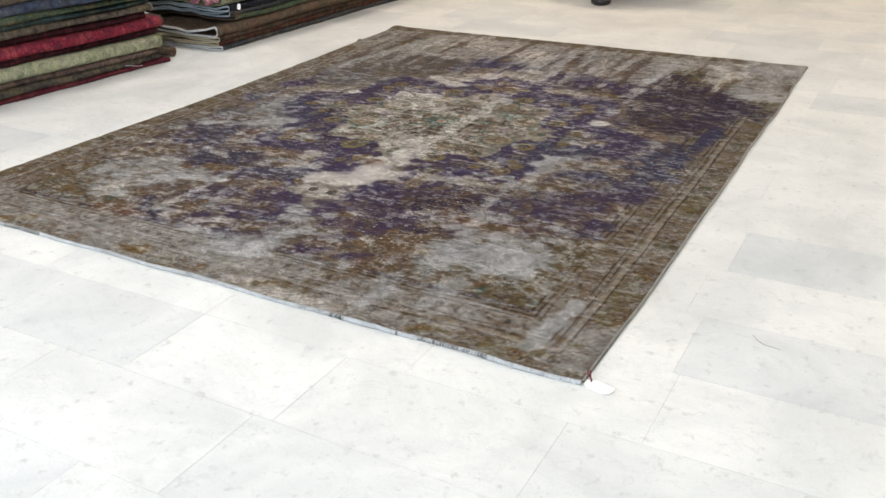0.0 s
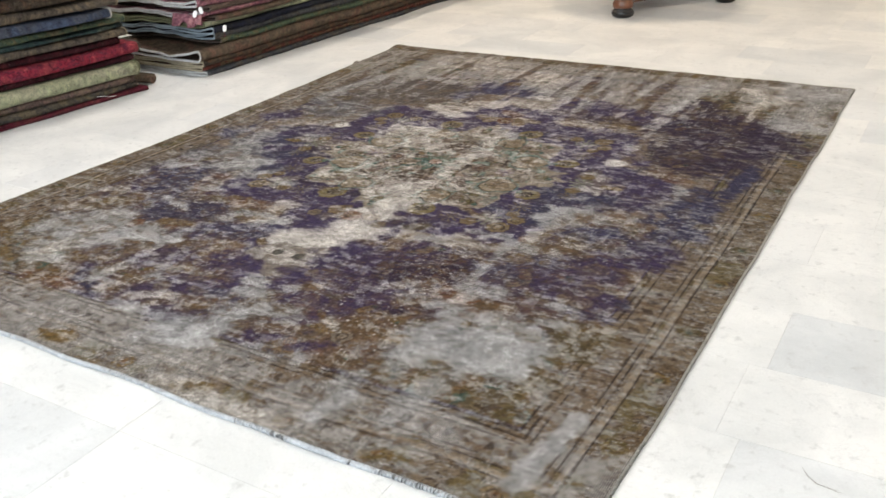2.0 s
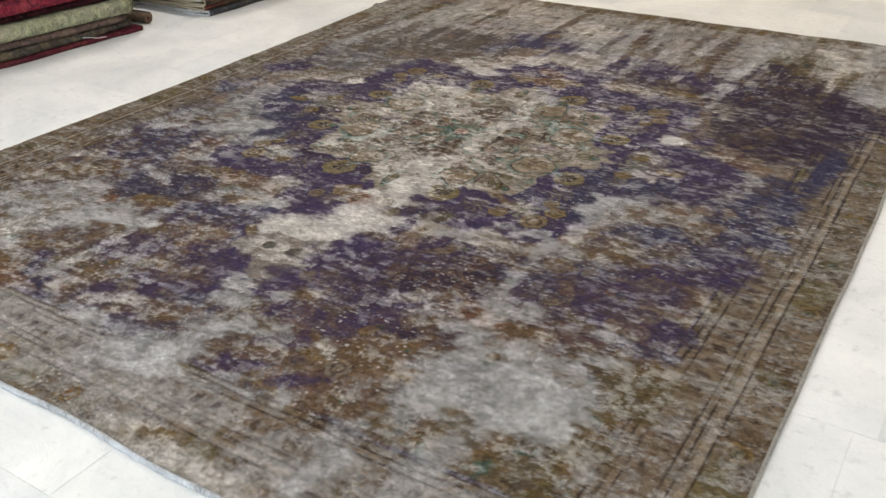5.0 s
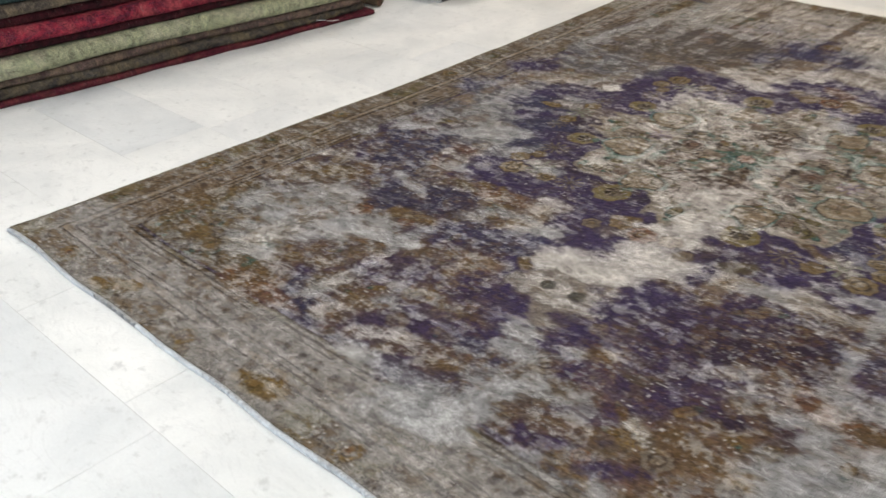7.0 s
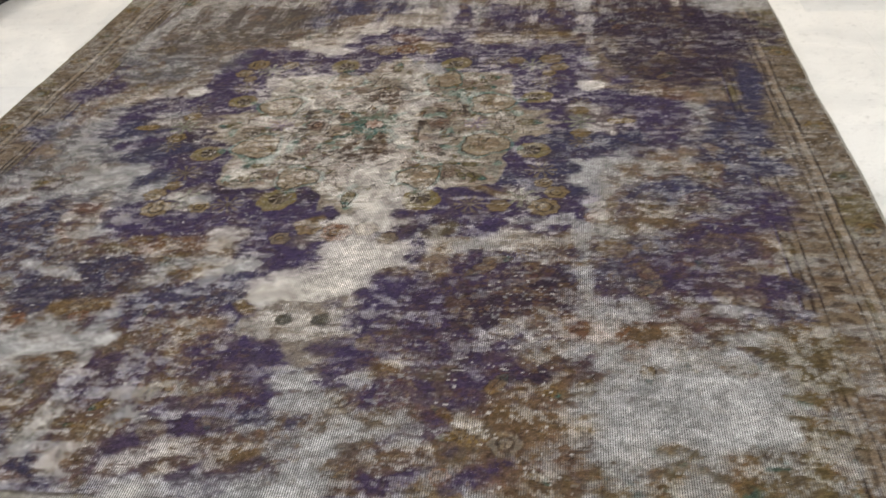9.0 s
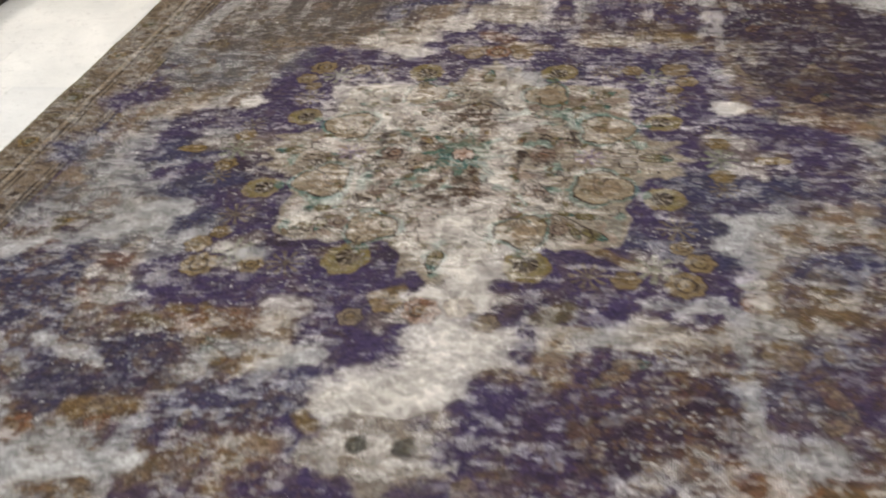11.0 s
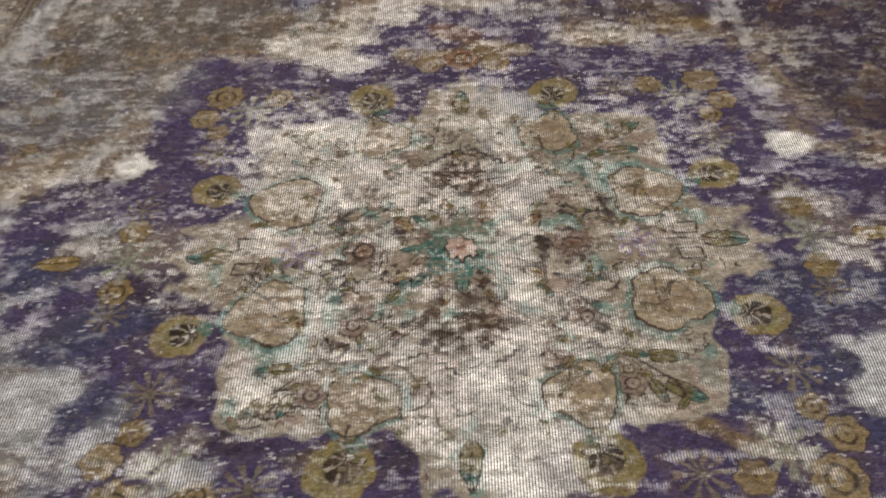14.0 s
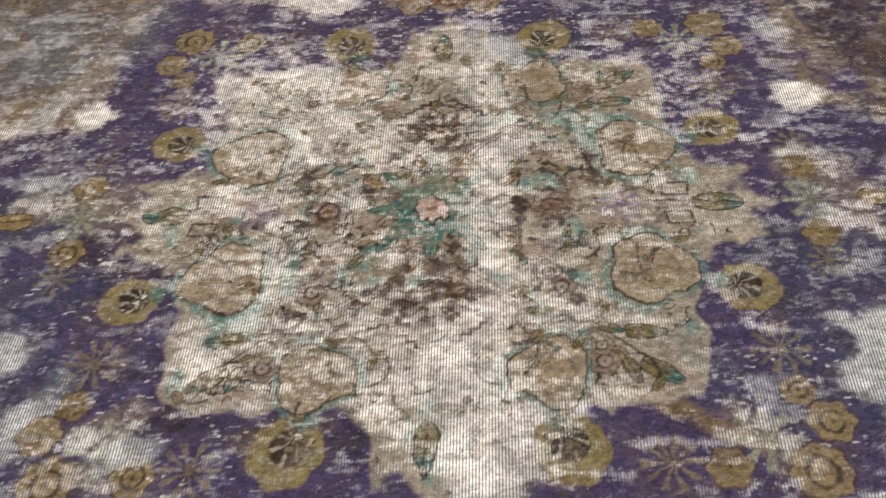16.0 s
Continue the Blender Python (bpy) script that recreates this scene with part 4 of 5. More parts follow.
dab("T", -0.82, -0.01, -0.68, 0.00, 0.039)
dab("s", -0.81, 0.05, -0.76, 0.07, 0.028)
dab("T", 0.70, 0.11, 0.79, -0.00, 0.040)
dab("s", 0.70, 0.14, 0.70, -0.10, 0.020)
dab("T", 0.48, -0.46, 0.57, -0.55, 0.032)
dab("P", 0.17, -0.97, 0.36, -0.98, 0.050)
dab("P", 0.20, -1.11, 0.35, -1.12, 0.042)
dab("w", 0.47, -0.72, 0.55, -0.73, 0.025)
dab("T", 0.48, -1.05, 0.61, -1.09, 0.035)
dab("n", 0.70, -0.88, 0.91, -0.88, 0.049)
dab("s", 0.69, -0.64, 0.71, -0.97, 0.020)
dab("n", 0.84, -0.47, 1.00, -0.43, 0.052)
dab("s", 0.69, -1.02, 0.85, -1.03, 0.030)
dab("W", -0.14, -1.00, 0.11, -0.94, 0.041)
dab("T", -0.06, -1.10, 0.11, -1.07, 0.026)
dab("O", -0.18, -1.04, -0.15, -1.06, 0.020)
dab("s", -0.52, -1.23, -0.52, -1.10, 0.020)
dab("s", 0.89, -1.75, 0.93, -1.53, 0.037)
dab("S", 0.78, -1.48, 1.00, -1.30, 0.078)
dab("s", 1.54, -1.54, 1.54, -1.22, 0.020)
dab("s", 1.28, 1.27, 1.50, 1.81, 0.081)
dab("w", 0.20, -1.91, 0.62, -1.92, 0.032)
dab("s", -1.10, -1.33, -0.90, -1.11, 0.075)
dab("w", 1.02, 1.72, 1.20, 1.56, 0.058)
dab("N", 1.13, -0.20, 1.22, 0.03, 0.060)
dab("N", 1.28, 0.12, 1.31, 0.49, 0.028)
dab("P", 1.05, -0.71, 1.19, -0.55, 0.069)
dab("P", 0.91, -0.87, 1.13, -0.93, 0.059)
dab("S", 1.28, 1.77, 1.50, 1.92, 0.156)
dab("S", 1.29, 1.17, 1.51, 1.19, 0.101)
dab("S", 0.72, 1.13, 0.75, 1.73, 0.031)
dab("w", 1.12, 1.15, 1.13, 1.83, 0.025)
dab("s", 0.28, 0.99, 0.18, 1.77, 0.033)
dab("P", -0.22, -1.27, -0.07, -1.27, 0.052)
dab("P", 0.20, -1.05, 0.40, -0.93, 0.075)
dab("K", 0.45, -1.05, 0.59, -0.97, 0.067)
dab("P", 0.14, -1.25, 0.26, -1.10, 0.050)
dab("S", 0.11, -1.61, 0.19, -1.45, 0.028)
dab("o", -0.52, -1.45, -0.35, -1.50, 0.033)

# small faded flowers that break up the dark ground
ground = sm(0.0, 0.02, INNER) * (AU < 1.21) * (AV < 1.66)
for seed, size, color, strength in ((181, 15, OCHRE * 0.80 + BROWN * 0.2, 0.55), (183, 13, TAUPE * 0.85, 0.40), (187, 17, BROWN * 0.7 + RUST * 0.2, 0.45), (189, 24, INK * 1.3, 0.35), (191, 20, OLIVE * 0.8, 0.40)):
    lay(color, ground * (1 - KEPT) * (0.55 - 0.25 * sm(0.05, 0.0, RING)) * sm(0.62, 0.69, fbm(U * size, V * size, seed, 4, 0.7)) * strength)

# medallion
lay(BEIGE * 0.86, sm(0.006, -0.004, INNER))
lay(TAUPE, sm(0.0, -0.01, INNER) * sm(0.48, 0.60, MEDIUM) * 0.8)
lay(BEIGE * 1.15, sm(0.0, -0.01, INNER) * sm(0.58, 0.68, CURL) * 0.7)
lay(INK * 1.8, sm(-0.01, -0.02, INNER) * sm(0.020, 0.009, np.abs(CURL_FINE - 0.5)) * sm(0.38, 0.50, fbm(U * 6, V * 6, 71, 2)) * 0.95)
lay(INK * 1.5, sm(-0.01, -0.02, INNER) * sm(0.55, 0.64, fbm(U * 34, V * 46, 73, 3)) * sm(0.55, 0.2, np.hypot(U, V)) * 0.8)
lay(TEAL * 1.6, sm(-0.01, -0.02, INNER) * sm(0.62, 0.68, fbm(U * 16, V * 16, 77, 3)) * 0.55)
lay(PINK * 0.9, sm(-0.01, -0.02, INNER) * sm(0.60, 0.66, fbm(U * 12, V * 12, 79, 3)) * 0.5)
for su in (-1, 1):
    for sv in (-1, 1):
        fan(su * 0.548, sv * 0.205, 0.051, math.atan2(sv * 0.35, su))
        fan(su * 0.222, 0.525 if sv > 0 else -0.508, 0.058, math.atan2(sv, su * 0.4))
        heart(su * 0.392, sv * 0.158, 0.075, math.atan2(sv * 0.15, su))
        heart(su * 0.197, sv * 0.375, 0.064, math.atan2(sv, su * 0.5))
        dash(su * 0.27, sv * 0.27, su * 0.37, sv * 0.36, 0.0035, INK, 0.7)
        leaf(su * 0.360, sv * 0.294, 0.036, math.atan2(sv * 0.1, su), TEAL, OLIVE)
        leaf(su * 0.376, sv * 0.372, 0.039, math.atan2(sv * 0.7, su), TEAL, OLIVE)
        leaf(su * 0.292, sv * 0.350, 0.029, math.atan2(sv, su * 0.15), TEAL, OLIVE)
        leaf(su * 0.330, sv * 0.372, 0.027, math.atan2(sv, su * 0.4), TEAL, OLIVE * 0.9)
        leaf(su * 0.300, sv * 0.285, 0.024, math.atan2(sv * 0.3, su), TEAL, OLIVE)
        aster(su * 0.37, sv * 0.535, 0.050, TAUPE * 0.72, 10)
        aster(su * 0.575, sv * 0.335, 0.052, TAUPE * 0.72, 10)
        aster(su * 0.70, sv * 0.15, 0.040, TAUPE * 0.72, 9)
        aster(su * 0.520, sv * 0.500, 0.058, TAUPE * 0.8 + GREEN * 0.5, 8)
        rosette(su * 0.455, sv * 0.545, 0.034, OCHRE * 0.8 + TAUPE * 0.3, OCHRE, 6)
        rosette(su * 0.590, sv * 0.555, 0.046, OCHRE * 0.8 + TAUPE * 0.35, OCHRE, 8)
        rosette(su * 0.625, sv * 0.470, 0.036, OCHRE * 0.85 + TAUPE * 0.35, OLIVE, 6)
        rosette(su * 0.585, sv * 0.415, 0.028, OCHRE, TAUPE, 5)
        rosette(su * 0.700, sv * 0.085, 0.034, OCHRE, OCHRE, 6)
        rosette(su * 0.085, sv * 0.665, 0.036, OCHRE * 0.9 + PINK * 0.2, PINK, 6)
        rosette(su * 0.155, sv * 0.720, 0.030, TAUPE, OCHRE, 6)
        leaf(su * 0.165, sv * 0.235, 0.030, math.atan2(sv, su), OLIVE, BROWN)
    aster(su * 0.700, 0.0, 0.055, TAUPE * 0.7 + GREEN * 0.6, 8)
    leaf(su * 0.840, 0.0, 0.050, math.atan2(0, su), OCHRE * 1.2, OCHRE)
    leaf(su * 0.530, 0.0, 0.048, math.atan2(0, su), TEAL, OLIVE)
    dash(su * 0.36, 0.0, su * 0.50, 0.0, 0.006, PINK * 0.8)
    dash(su * 0.37, 0.008, su * 0.50, 0.004, 0.003, INK, 0.7)
    aster(su * 0.345, 0.0, 0.045, PURPLE * 1.7 + TAUPE * 0.5, 9)
    rosette(su * 0.215, 0.0, 0.040, PINK * 0.62, RUST, 8)
    for k in (-1, 1):
        for q in (0.0, 0.03):
            dash(su * 0.425, k * (0.022 + q), su * 0.475, k * (0.022 + q), 0.003, INK, 0.8)
            dash(su * (0.425 + q * 1.6), k * 0.022, su * (0.430 + q * 1.6), k * 0.052, 0.003, INK, 0.8)
for sv in (-1, 1):
    rosette(0.0, sv * 0.685, 0.046, RUST * 0.9, OCHRE, 7)
    rosette(0.0, sv * 0.215, 0.040, TAUPE * 0.8, PINK * 0.7, 8)
    for k in range(9):
        a = math.pi * (k + 0.5) / 9
        dash(0.03 * math.cos(a), sv * (0.205 + 0.03 * math.sin(a)), 0.072 * math.cos(a), sv * (0.205 + 0.066 * math.sin(a)), 0.004, INK, 0.95)
    for su in (-1, 1):
        # stepped inked outline of the small palmette, and its side sprays
        u0, v0 = su * 0.012, 0.315
        for k in range(7):
            u1, v1 = u0 + su * 0.017, v0 - (0.012 if k < 4 else -0.006)
            dash(u0, sv * v0, u1, sv * v0, 0.0042, INK, 0.95)
            dash(u1, sv * v0, u1, sv * v1, 0.0042, INK, 0.95)
            u0, v0 = u1, v1
        for k in range(3):
            leaf(su * (0.075 + 0.028 * k), sv * (0.175 + 0.022 * k), 0.022, math.atan2(sv * 0.7, su), RUST * 0.6, BROWN * 1.3)
        leaf(su * 0.045, sv * 0.135, 0.022, math.atan2(sv, su * 0.5), RUST, OCHRE)
        leaf(su * 0.135, sv * 0.075, 0.026, math.atan2(sv * 0.6, su), RUST, OCHRE)
        leaf(su * 0.150, sv * 0.125, 0.022, math.atan2(sv, su * 0.8), TEAL, OLIVE)
    leaf(-0.005, sv * 0.50, 0.045, math.atan2(sv, 0), TEAL, OLIVE)


def scroll(u0, v0, turn, curl, steps, width, color, tip):
    """An inked tendril that curls, with a small leaf or bud at its end."""
    u, v = u0, v0
    for k in range(steps):
        u1, v1 = u + 0.011 * math.cos(turn), v + 0.011 * math.sin(turn)
        dash(u, v, u1, v1, width, color, 0.6)
        u, v, turn = u1, v1, turn + curl * (0.6 + 0.08 * k)
    leaf(u, v, 0.017, turn, tip, OLIVE)


for _ in range(34):
    u0, v0 = pick.uniform(0.02, 0.42), pick.uniform(0.02, 0.42)
    turn, curl, n = pick.uniform(0, 6.28), pick.choice((-1, 1)) * pick.uniform(0.10, 0.45), pick.randint(4, 9)
    shade, tip = pick.choice((INK, INK * 1.6, INK * 2.2)), pick.choice((TEAL, OLIVE, RUST, OCHRE, BROWN))
    if math.hypot(u0, v0) > 0.12:
        for su in (-1, 1):
            for sv in (-1, 1):
                if pick.random() < 0.8:
                    scroll(su * u0, sv * v0, math.atan2(sv * math.sin(turn), su * math.cos(turn)), curl * su * sv, n, 0.0036, shade, tip)
for _ in range(7):
    u0, v0, r = pick.uniform(0.02, 0.40), pick.uniform(0.10, 0.40), pick.uniform(0.016, 0.026)
    color = pick.choice((OCHRE * 0.8, PINK * 0.6, TAUPE, OLIVE))
    for su in (-1, 1):
        for sv in (-1, 1):
            if math.hypot(u0, v0) > 0.14 and pick.random() < 0.8:
                rosette(su * u0, sv * v0, r, color, BEIGE, 5)
# green star in the middle
for k in range(8):
    a = math.pi * k / 4
    far_out = 0.100 if k % 2 == 0 else 0.118
    leaf(-0.012 + far_out * math.cos(a), far_out * math.sin(a), 0.026, a, TEAL, GREEN * 0.9)
    for side in (-0.2, 0.2):
        dash(-0.012 + 0.082 * math.cos(a + 0.39 + side), 0.082 * math.sin(a + 0.39 + side), -0.012 + 0.108 * math.cos(a + 0.39), 0.108 * math.sin(a + 0.39), 0.0034, RUST * 0.3 + INK, 0.9)
w, x, y = local(-0.012, 0.0, 0.084)
d, a = (x ** 4 + y ** 4) ** 0.25, np.arctan2(y, x)
KEPT[w] = np.maximum(KEPT[w], sm(1.15, 0.95, d))
d = np.hypot(x, y) / (0.76 + 0.40 * np.abs(np.cos(4 * a)) ** 0.9)
lay(GREEN * 0.8 + TAUPE * 0.18, sm(1.05, 0.95, d) * 0.92, w)
lay(TEAL * 0.9, sm(1.0, 0.9, d) * sm(0.5, 0.6, MEDIUM[w]), w)
d = np.hypot(x, y)
lay(INK * 1.3, sm(0.44, 0.41, d / (1 + 0.12 * np.cos(8 * a))), w)
lay(PINK * 1.15, sm(0.39, 0.34, d / (1 + 0.12 * np.cos(8 * a))), w)
lay(RUST * 0.7, sm(0.12, 0.07, d) * 0.8, w)

DRAWN = INKED * (0.45 + 0.55 * sm(0.38, 0.56, fbm(U * 19, V * 19, 161, 3, 0.7)))
lay(TAUPE * 1.05, KEPT * sm(0.50, 0.66, fbm(U * 38, V * 60, 121, 4, 0.75)) * 0.72)


# the rim of the medallion and the dark ground beside it held out
bare_at = bare_at * (1 - 0.34 * KEPT) * (1 - 0.45 * sm(0.05, 0.02, np.abs(INNER)) * sm(0.40, 0.48, AU) * (AV < 0.3))
# long worn folds
for at, width, strength, v0, v1 in ((0.098, 0.052, 0.72, -0.98, 0.62), (0.130, 0.030, 0.66, 0.85, 1.9), (0.750, 0.036, 0.64, -1.3, 1.9), (-0.495, 0.008, 0.60, -1.6, -1.05), (-0.40, 0.012, 0.35, 0.6, 1.9), (0.52, 0.015, 0.40, 0.9, 1.9)):
    shift = (fbm(V * 1.5, V * 0 + at, 91, 2) - 0.5) * 0.04
    reach = sm(v0 - 0.12, v0 + 0.12, V) * sm(v1 + 0.12, v1 - 0.12, V)
    fold = sm(width * 1.5, width * 0.4, np.abs(U - at - shift) + (PATCHY - 0.5) * 0.10) * sm(0.36, 0.56, fbm(U * 3 + 5, V * 3.4, 93, 3) + 0.08 * strength)
    bare_at = np.maximum(bare_at, fold * strength * reach)
wear = sm(-0.34, 0.30, bare_at - 0.45 - (TOOTH - 0.5) * 0.70) * (0.78 + 0.22 * GRIT) * (1 - 0.15 * band)
tone = TONE[..., None]
bare = (GREYED * (1 - tone) + CREAM * tone) * (0.72 + 0.5 * even(fbm(U * 24, V * 24, 94, 4, 0.7)))[..., None]
bare = bare + 0.10 * sm(0.9, 1.1, bare_at)[..., None]
# the foundation keeps a trace of the dye
trace = np.clip(C / C.mean(axis=-1, keepdims=True), 0.55, 1.7) * np.clip(C.mean(axis=-1, keepdims=True) / 0.09, 0.2, 1.3) ** 0.16
bare = bare * (0.88 + 0.14 * trace + 0.12 * sm(0.6, 0.9, bare_at)[..., None])
lay(bare, np.clip(wear, 0, 1) * 0.9)
lay(INK * 1.1, DRAWN * (0.95 - 0.2 * sm(-0.02, 0.02, INNER)) * sm(1.05 - 0.1 * sm(-0.02, 0.02, INNER), 0.55 - 0.15 * sm(-0.02, 0.02, INNER), bare_at * 0.6 + TOOTH * 0.4))
thick = sm(0.10, 0.03, np.hypot(U * 0.7, AV - 0.215)) + 0.7 * sm(0.10, 0.03, np.hypot(AU - 0.22, V * 1.4))
for su in (-1, 1):
    for sv in (-1, 1):
        dot = np.hypot(U - su * 0.047, (V - sv * 1.085) * 1.15) + WOB * 0.8
        lay(INK * 1.5 + GREEN * 0.22, sm(0.027, 0.018, dot) * (0.72 if sv < 0 else 0.0))
palm = sm(0.085, 0.05, np.hypot(U * 0.75 + 0.010, V + 0.185)) * sm(0.40, 0.58, fbm(U * 30, V * 30, 113, 3))
lay(BROWN * 0.5 + INK, palm * 0.75)
lay(RUST * 0.2 + INK * 0.7, np.clip(thick, 0, 1) * sm(0.53, 0.59, fbm(U * 62, V * 80, 111, 3)) * 0.85)
# fine knots of every dye that stand in the worn ground of the field and the borders
open_ground = sm(-0.01, 0.02, INNER) * (1 - 0.55 * sm(0.06, 0.0, RING)) * (0.45 + 0.55 * sm(-0.3, -0.7, V))
for seed, color, strength in ((203, OCHRE * 0.85 + RUST * 0.15, 0.36), (205, RUST * 0.45 + BROWN * 0.4, 0.30), (207, PLUM * 1.3, 0.36), (209, INK * 1.6, 0.30)):
    lay(color, open_ground * (1 - 0.6 * sm(0.55, 0.75, bare_at)) * (1 - 0.7 * band) * sm(0.59, 0.67, fbm(U * 31, V * 46, seed, 4, 0.75)) * sm(0.35, 0.62, fbm(U * 5, V * 5, seed + 20, 3)) * strength)
# the purple runs to plum towards the near end
plum_end = (sm(-0.45, -0.85, V) * sm(0.0, 0.05, RING))[..., None]
C *= 1 + plum_end * sm(0.14, 0.06, C.mean(axis=-1))[..., None] * np.array((0.02, -0.05, -0.14))
# small worn spots through the dark ground
pin = sm(0.66, 0.74, fbm(U * 45, V * 95, 151, 3, 0.7)) * sm(0.42, 0.58, fbm(U * 4, V * 4, 153, 3))
lay(GREYED * 1.1, pin * sm(-0.01, 0.01, INNER) * 0.40)
# frayed light weft ends
fleck = sm(0.80, 0.84, fbm(U * 60, V * 150, 95, 2)) * sm(0.5, 0.6, fbm(U * 3, V * 3, 97, 2))
lay(CREAM * 0.9, fleck * 0.6)
C *= (0.72 + 0.56 * even(fbm(U * 60, V * 110, 99, 4, 0.8)))[..., None]
C = np.clip(C, 0, 1)

# the sheet of pile: slight waves, a lifted hem and an uneven outline
edge_u, edge_v = HALF_U - AU, HALF_V - AV
wave_v = (fbm(U * 1.3, V * 0, 101, 3) - 0.5) * 0.034 + 0.004 * np.sin(U * 13)
wave_u = (fbm(V * 1.2, V * 0 + 3, 103, 3) - 0.5) * 0.030
X = U + wave_u * sm(0.35, 0.0, edge_u) + np.where(U < 0, 0.045 * np.exp(-(V / 1.2) ** 2), 0.0) * sm(0.5, 0.0, edge_u)
askew = sm(1.45, 1.0, AU) * sm(1.90, 1.40, AV)
X = X - 0.008 * askew
Y = V + (0.027 * U - 0.013) * askew + wave_v * sm(0.35, 0.0, edge_v) + 0.02 * sm(1.2, HALF_V, V)
hem = sm(0.10, 0.0, edge_v) * (V < 0)
Z = 0.0095 - 0.003 * wear + 0.0016 * (MEDIUM - 0.5) + 0.006 * sm(0.45, 0.7, fbm(U * 2.5, V * 0 + 7, 105, 2)) * hem
Z += 0.012 * sm(0.12, 0.0, np.hypot(U + HALF_U, V - HALF_V + 0.05)) + 0.012 * sm(0.05, 0.0, np.hypot(U + HALF_U, V - 1.42))
nv, nu = U.shape
index = np.arange(nu * nv).reshape(nv, nu)
quads = np.stack((index[:-1, :-1], index[:-1, 1:], index[1:, 1:], index[1:, :-1]), -1).reshape(-1, 4)
rim = np.concatenate((index[0, :], index[1:, -1], index[-1, -2::-1], index[-2:0:-1, 0]))
low = np.arange(len(rim)) + nu * nv
skirt = np.stack((rim, low, np.roll(low, -1), np.roll(rim, -1)), -1)
flat = lambda a: a.reshape(-1)
verts = np.stack((flat(X), flat(Y), flat(Z)), -1)
rim_verts = verts[rim].copy()
rim_verts[:, 2] -= 0.0075
verts = np.concatenate((verts, rim_verts))
faces = np.concatenate((quads, skirt))
colors = np.concatenate((C.reshape(-1, 3), np.clip(wear, 0, 1).reshape(-1, 1)), 1)
colors = np.concatenate((colors, colors[rim]))
me = bpy.data.meshes.new("woven_field")
me.vertices.add(len(verts))
me.vertices.foreach_set("co", verts.astype(np.float32).ravel())
me.loops.add(faces.size)
me.loops.foreach_set("vertex_index", faces.astype(np.int32).ravel())
me.polygons.add(len(faces))
me.polygons.foreach_set("loop_start", np.arange(0, faces.size, 4, dtype=np.int32))
me.polygons.foreach_set("use_smooth", np.ones(len(faces), dtype=bool))
me.update()
dye = me.attributes.new("dye", "FLOAT_COLOR", "POINT")
dye.data.foreach_set("color", colors.astype(np.float32).ravel())
me.materials.append(RUG)
rug = tagged(new("area_rug"), "worn overdyed purple and ochre medallion rug lying on marble tiles", "rug")
rug.location = (CX, CY, 0.0)
pile = new("woven_field", me)
pile.parent = rug


def stitched_edge(name, pts, radius, pitch, mat, parent, label):
    """A cord of close overcast stitches along an edge."""
    bm = bmesh.new()
    rings, run = [], 0.0
    pts = [Vector(p) for p in pts]
    for i, p in enumerate(pts):
        if i:
            run += (p - pts[i - 1]).length
        d = (pts[min(i + 1, len(pts) - 1)] - pts[max(i - 1, 0)]).normalized()
        side = d.cross(Vector((0, 0, 1))).normalized()
        r = radius * (0.78 + 0.3 * abs(math.sin(math.pi * run / pitch)))
        rings.append([bm.verts.new(p + r * (math.cos(a) * side + math.sin(a) * Vector((0, 0, 1)))) for a in (2 * math.pi * k / 7 for k in range(7))])
    for a, b in zip(rings, rings[1:]):
        for k in range(7):
            bm.faces.new((a[k], b[k], b[(k + 1) % 7], a[(k + 1) % 7]))
    return part(name, bm, mat, parent, label, True)


def edge_line(us, vs, out):
    iu, iv = np.clip(np.searchsorted(gu, us), 0, nu - 1), np.clip(np.searchsorted(gv, vs), 0, nv - 1)
    return [(X[b, a] + out[0], Y[b, a] + out[1], Z[b, a] - 0.0035) for a, b in zip(iu, iv)]


along_u, along_v = np.linspace(-HALF_U, HALF_U, 1500), np.linspace(-HALF_V, HALF_V, 1500)
stitched_edge("near_hem", edge_line(along_u, along_u * 0 - HALF_V, (0, -0.0065)), 0.0074, 0.013, CORD, rug, "grey cotton overcast hem")
stitched_edge("far_hem", edge_line(along_u, along_u * 0 + HALF_V, (0, 0.002)), 0.0055, 0.011, OLIVE_CORD, rug, "olive overcast hem")
stitched_edge("west_selvedge", edge_line(along_v * 0 - HALF_U, along_v, (-0.002, 0)), 0.0055, 0.009, OLIVE_CORD, rug, "olive wool selvedge")
stitched_edge("east_selvedge", edge_line(along_v * 0 + HALF_U, along_v, (0.003, 0)), 0.0058, 0.009, PALE_CORD, rug, "pale grey wool selvedge")


# ---- price tag tied to the rug's corner ----
def price_tag(m, size, cord_points):
    tag = tagged(new("price_tag"), "small white card price tag on a red string", "price tag", "price tags")
    tag.matrix_world = m
    bm = bmesh.new()
    outline = [bm.verts.new((size * 0.5 * math.copysign(abs(math.cos(a)) ** 0.7, math.cos(a)), size * 0.29 * math.copysign(abs(math.sin(a)) ** 0.7, math.sin(a)), 0.0012 + 0.004 * math.cos(a) ** 2)) for a in (2 * math.pi * k / 28 for k in range(28))]
    f = bm.faces.new(outline)
    up = bmesh.ops.extrude_face_region(bm, geom=[f])["geom"]
    bmesh.ops.translate(bm, vec=(0, 0, 0.0012), verts=[v for v in up if isinstance(v, bmesh.types.BMVert)])
    bmesh.ops.recalc_face_normals(bm, faces=bm.faces)
    part("card", bm, PAPER, tag)
    part("string", tube(bmesh.new(), cord_points, 0.0017, 6), RED_STRING, tag, "red cotton string", True)
    return tag


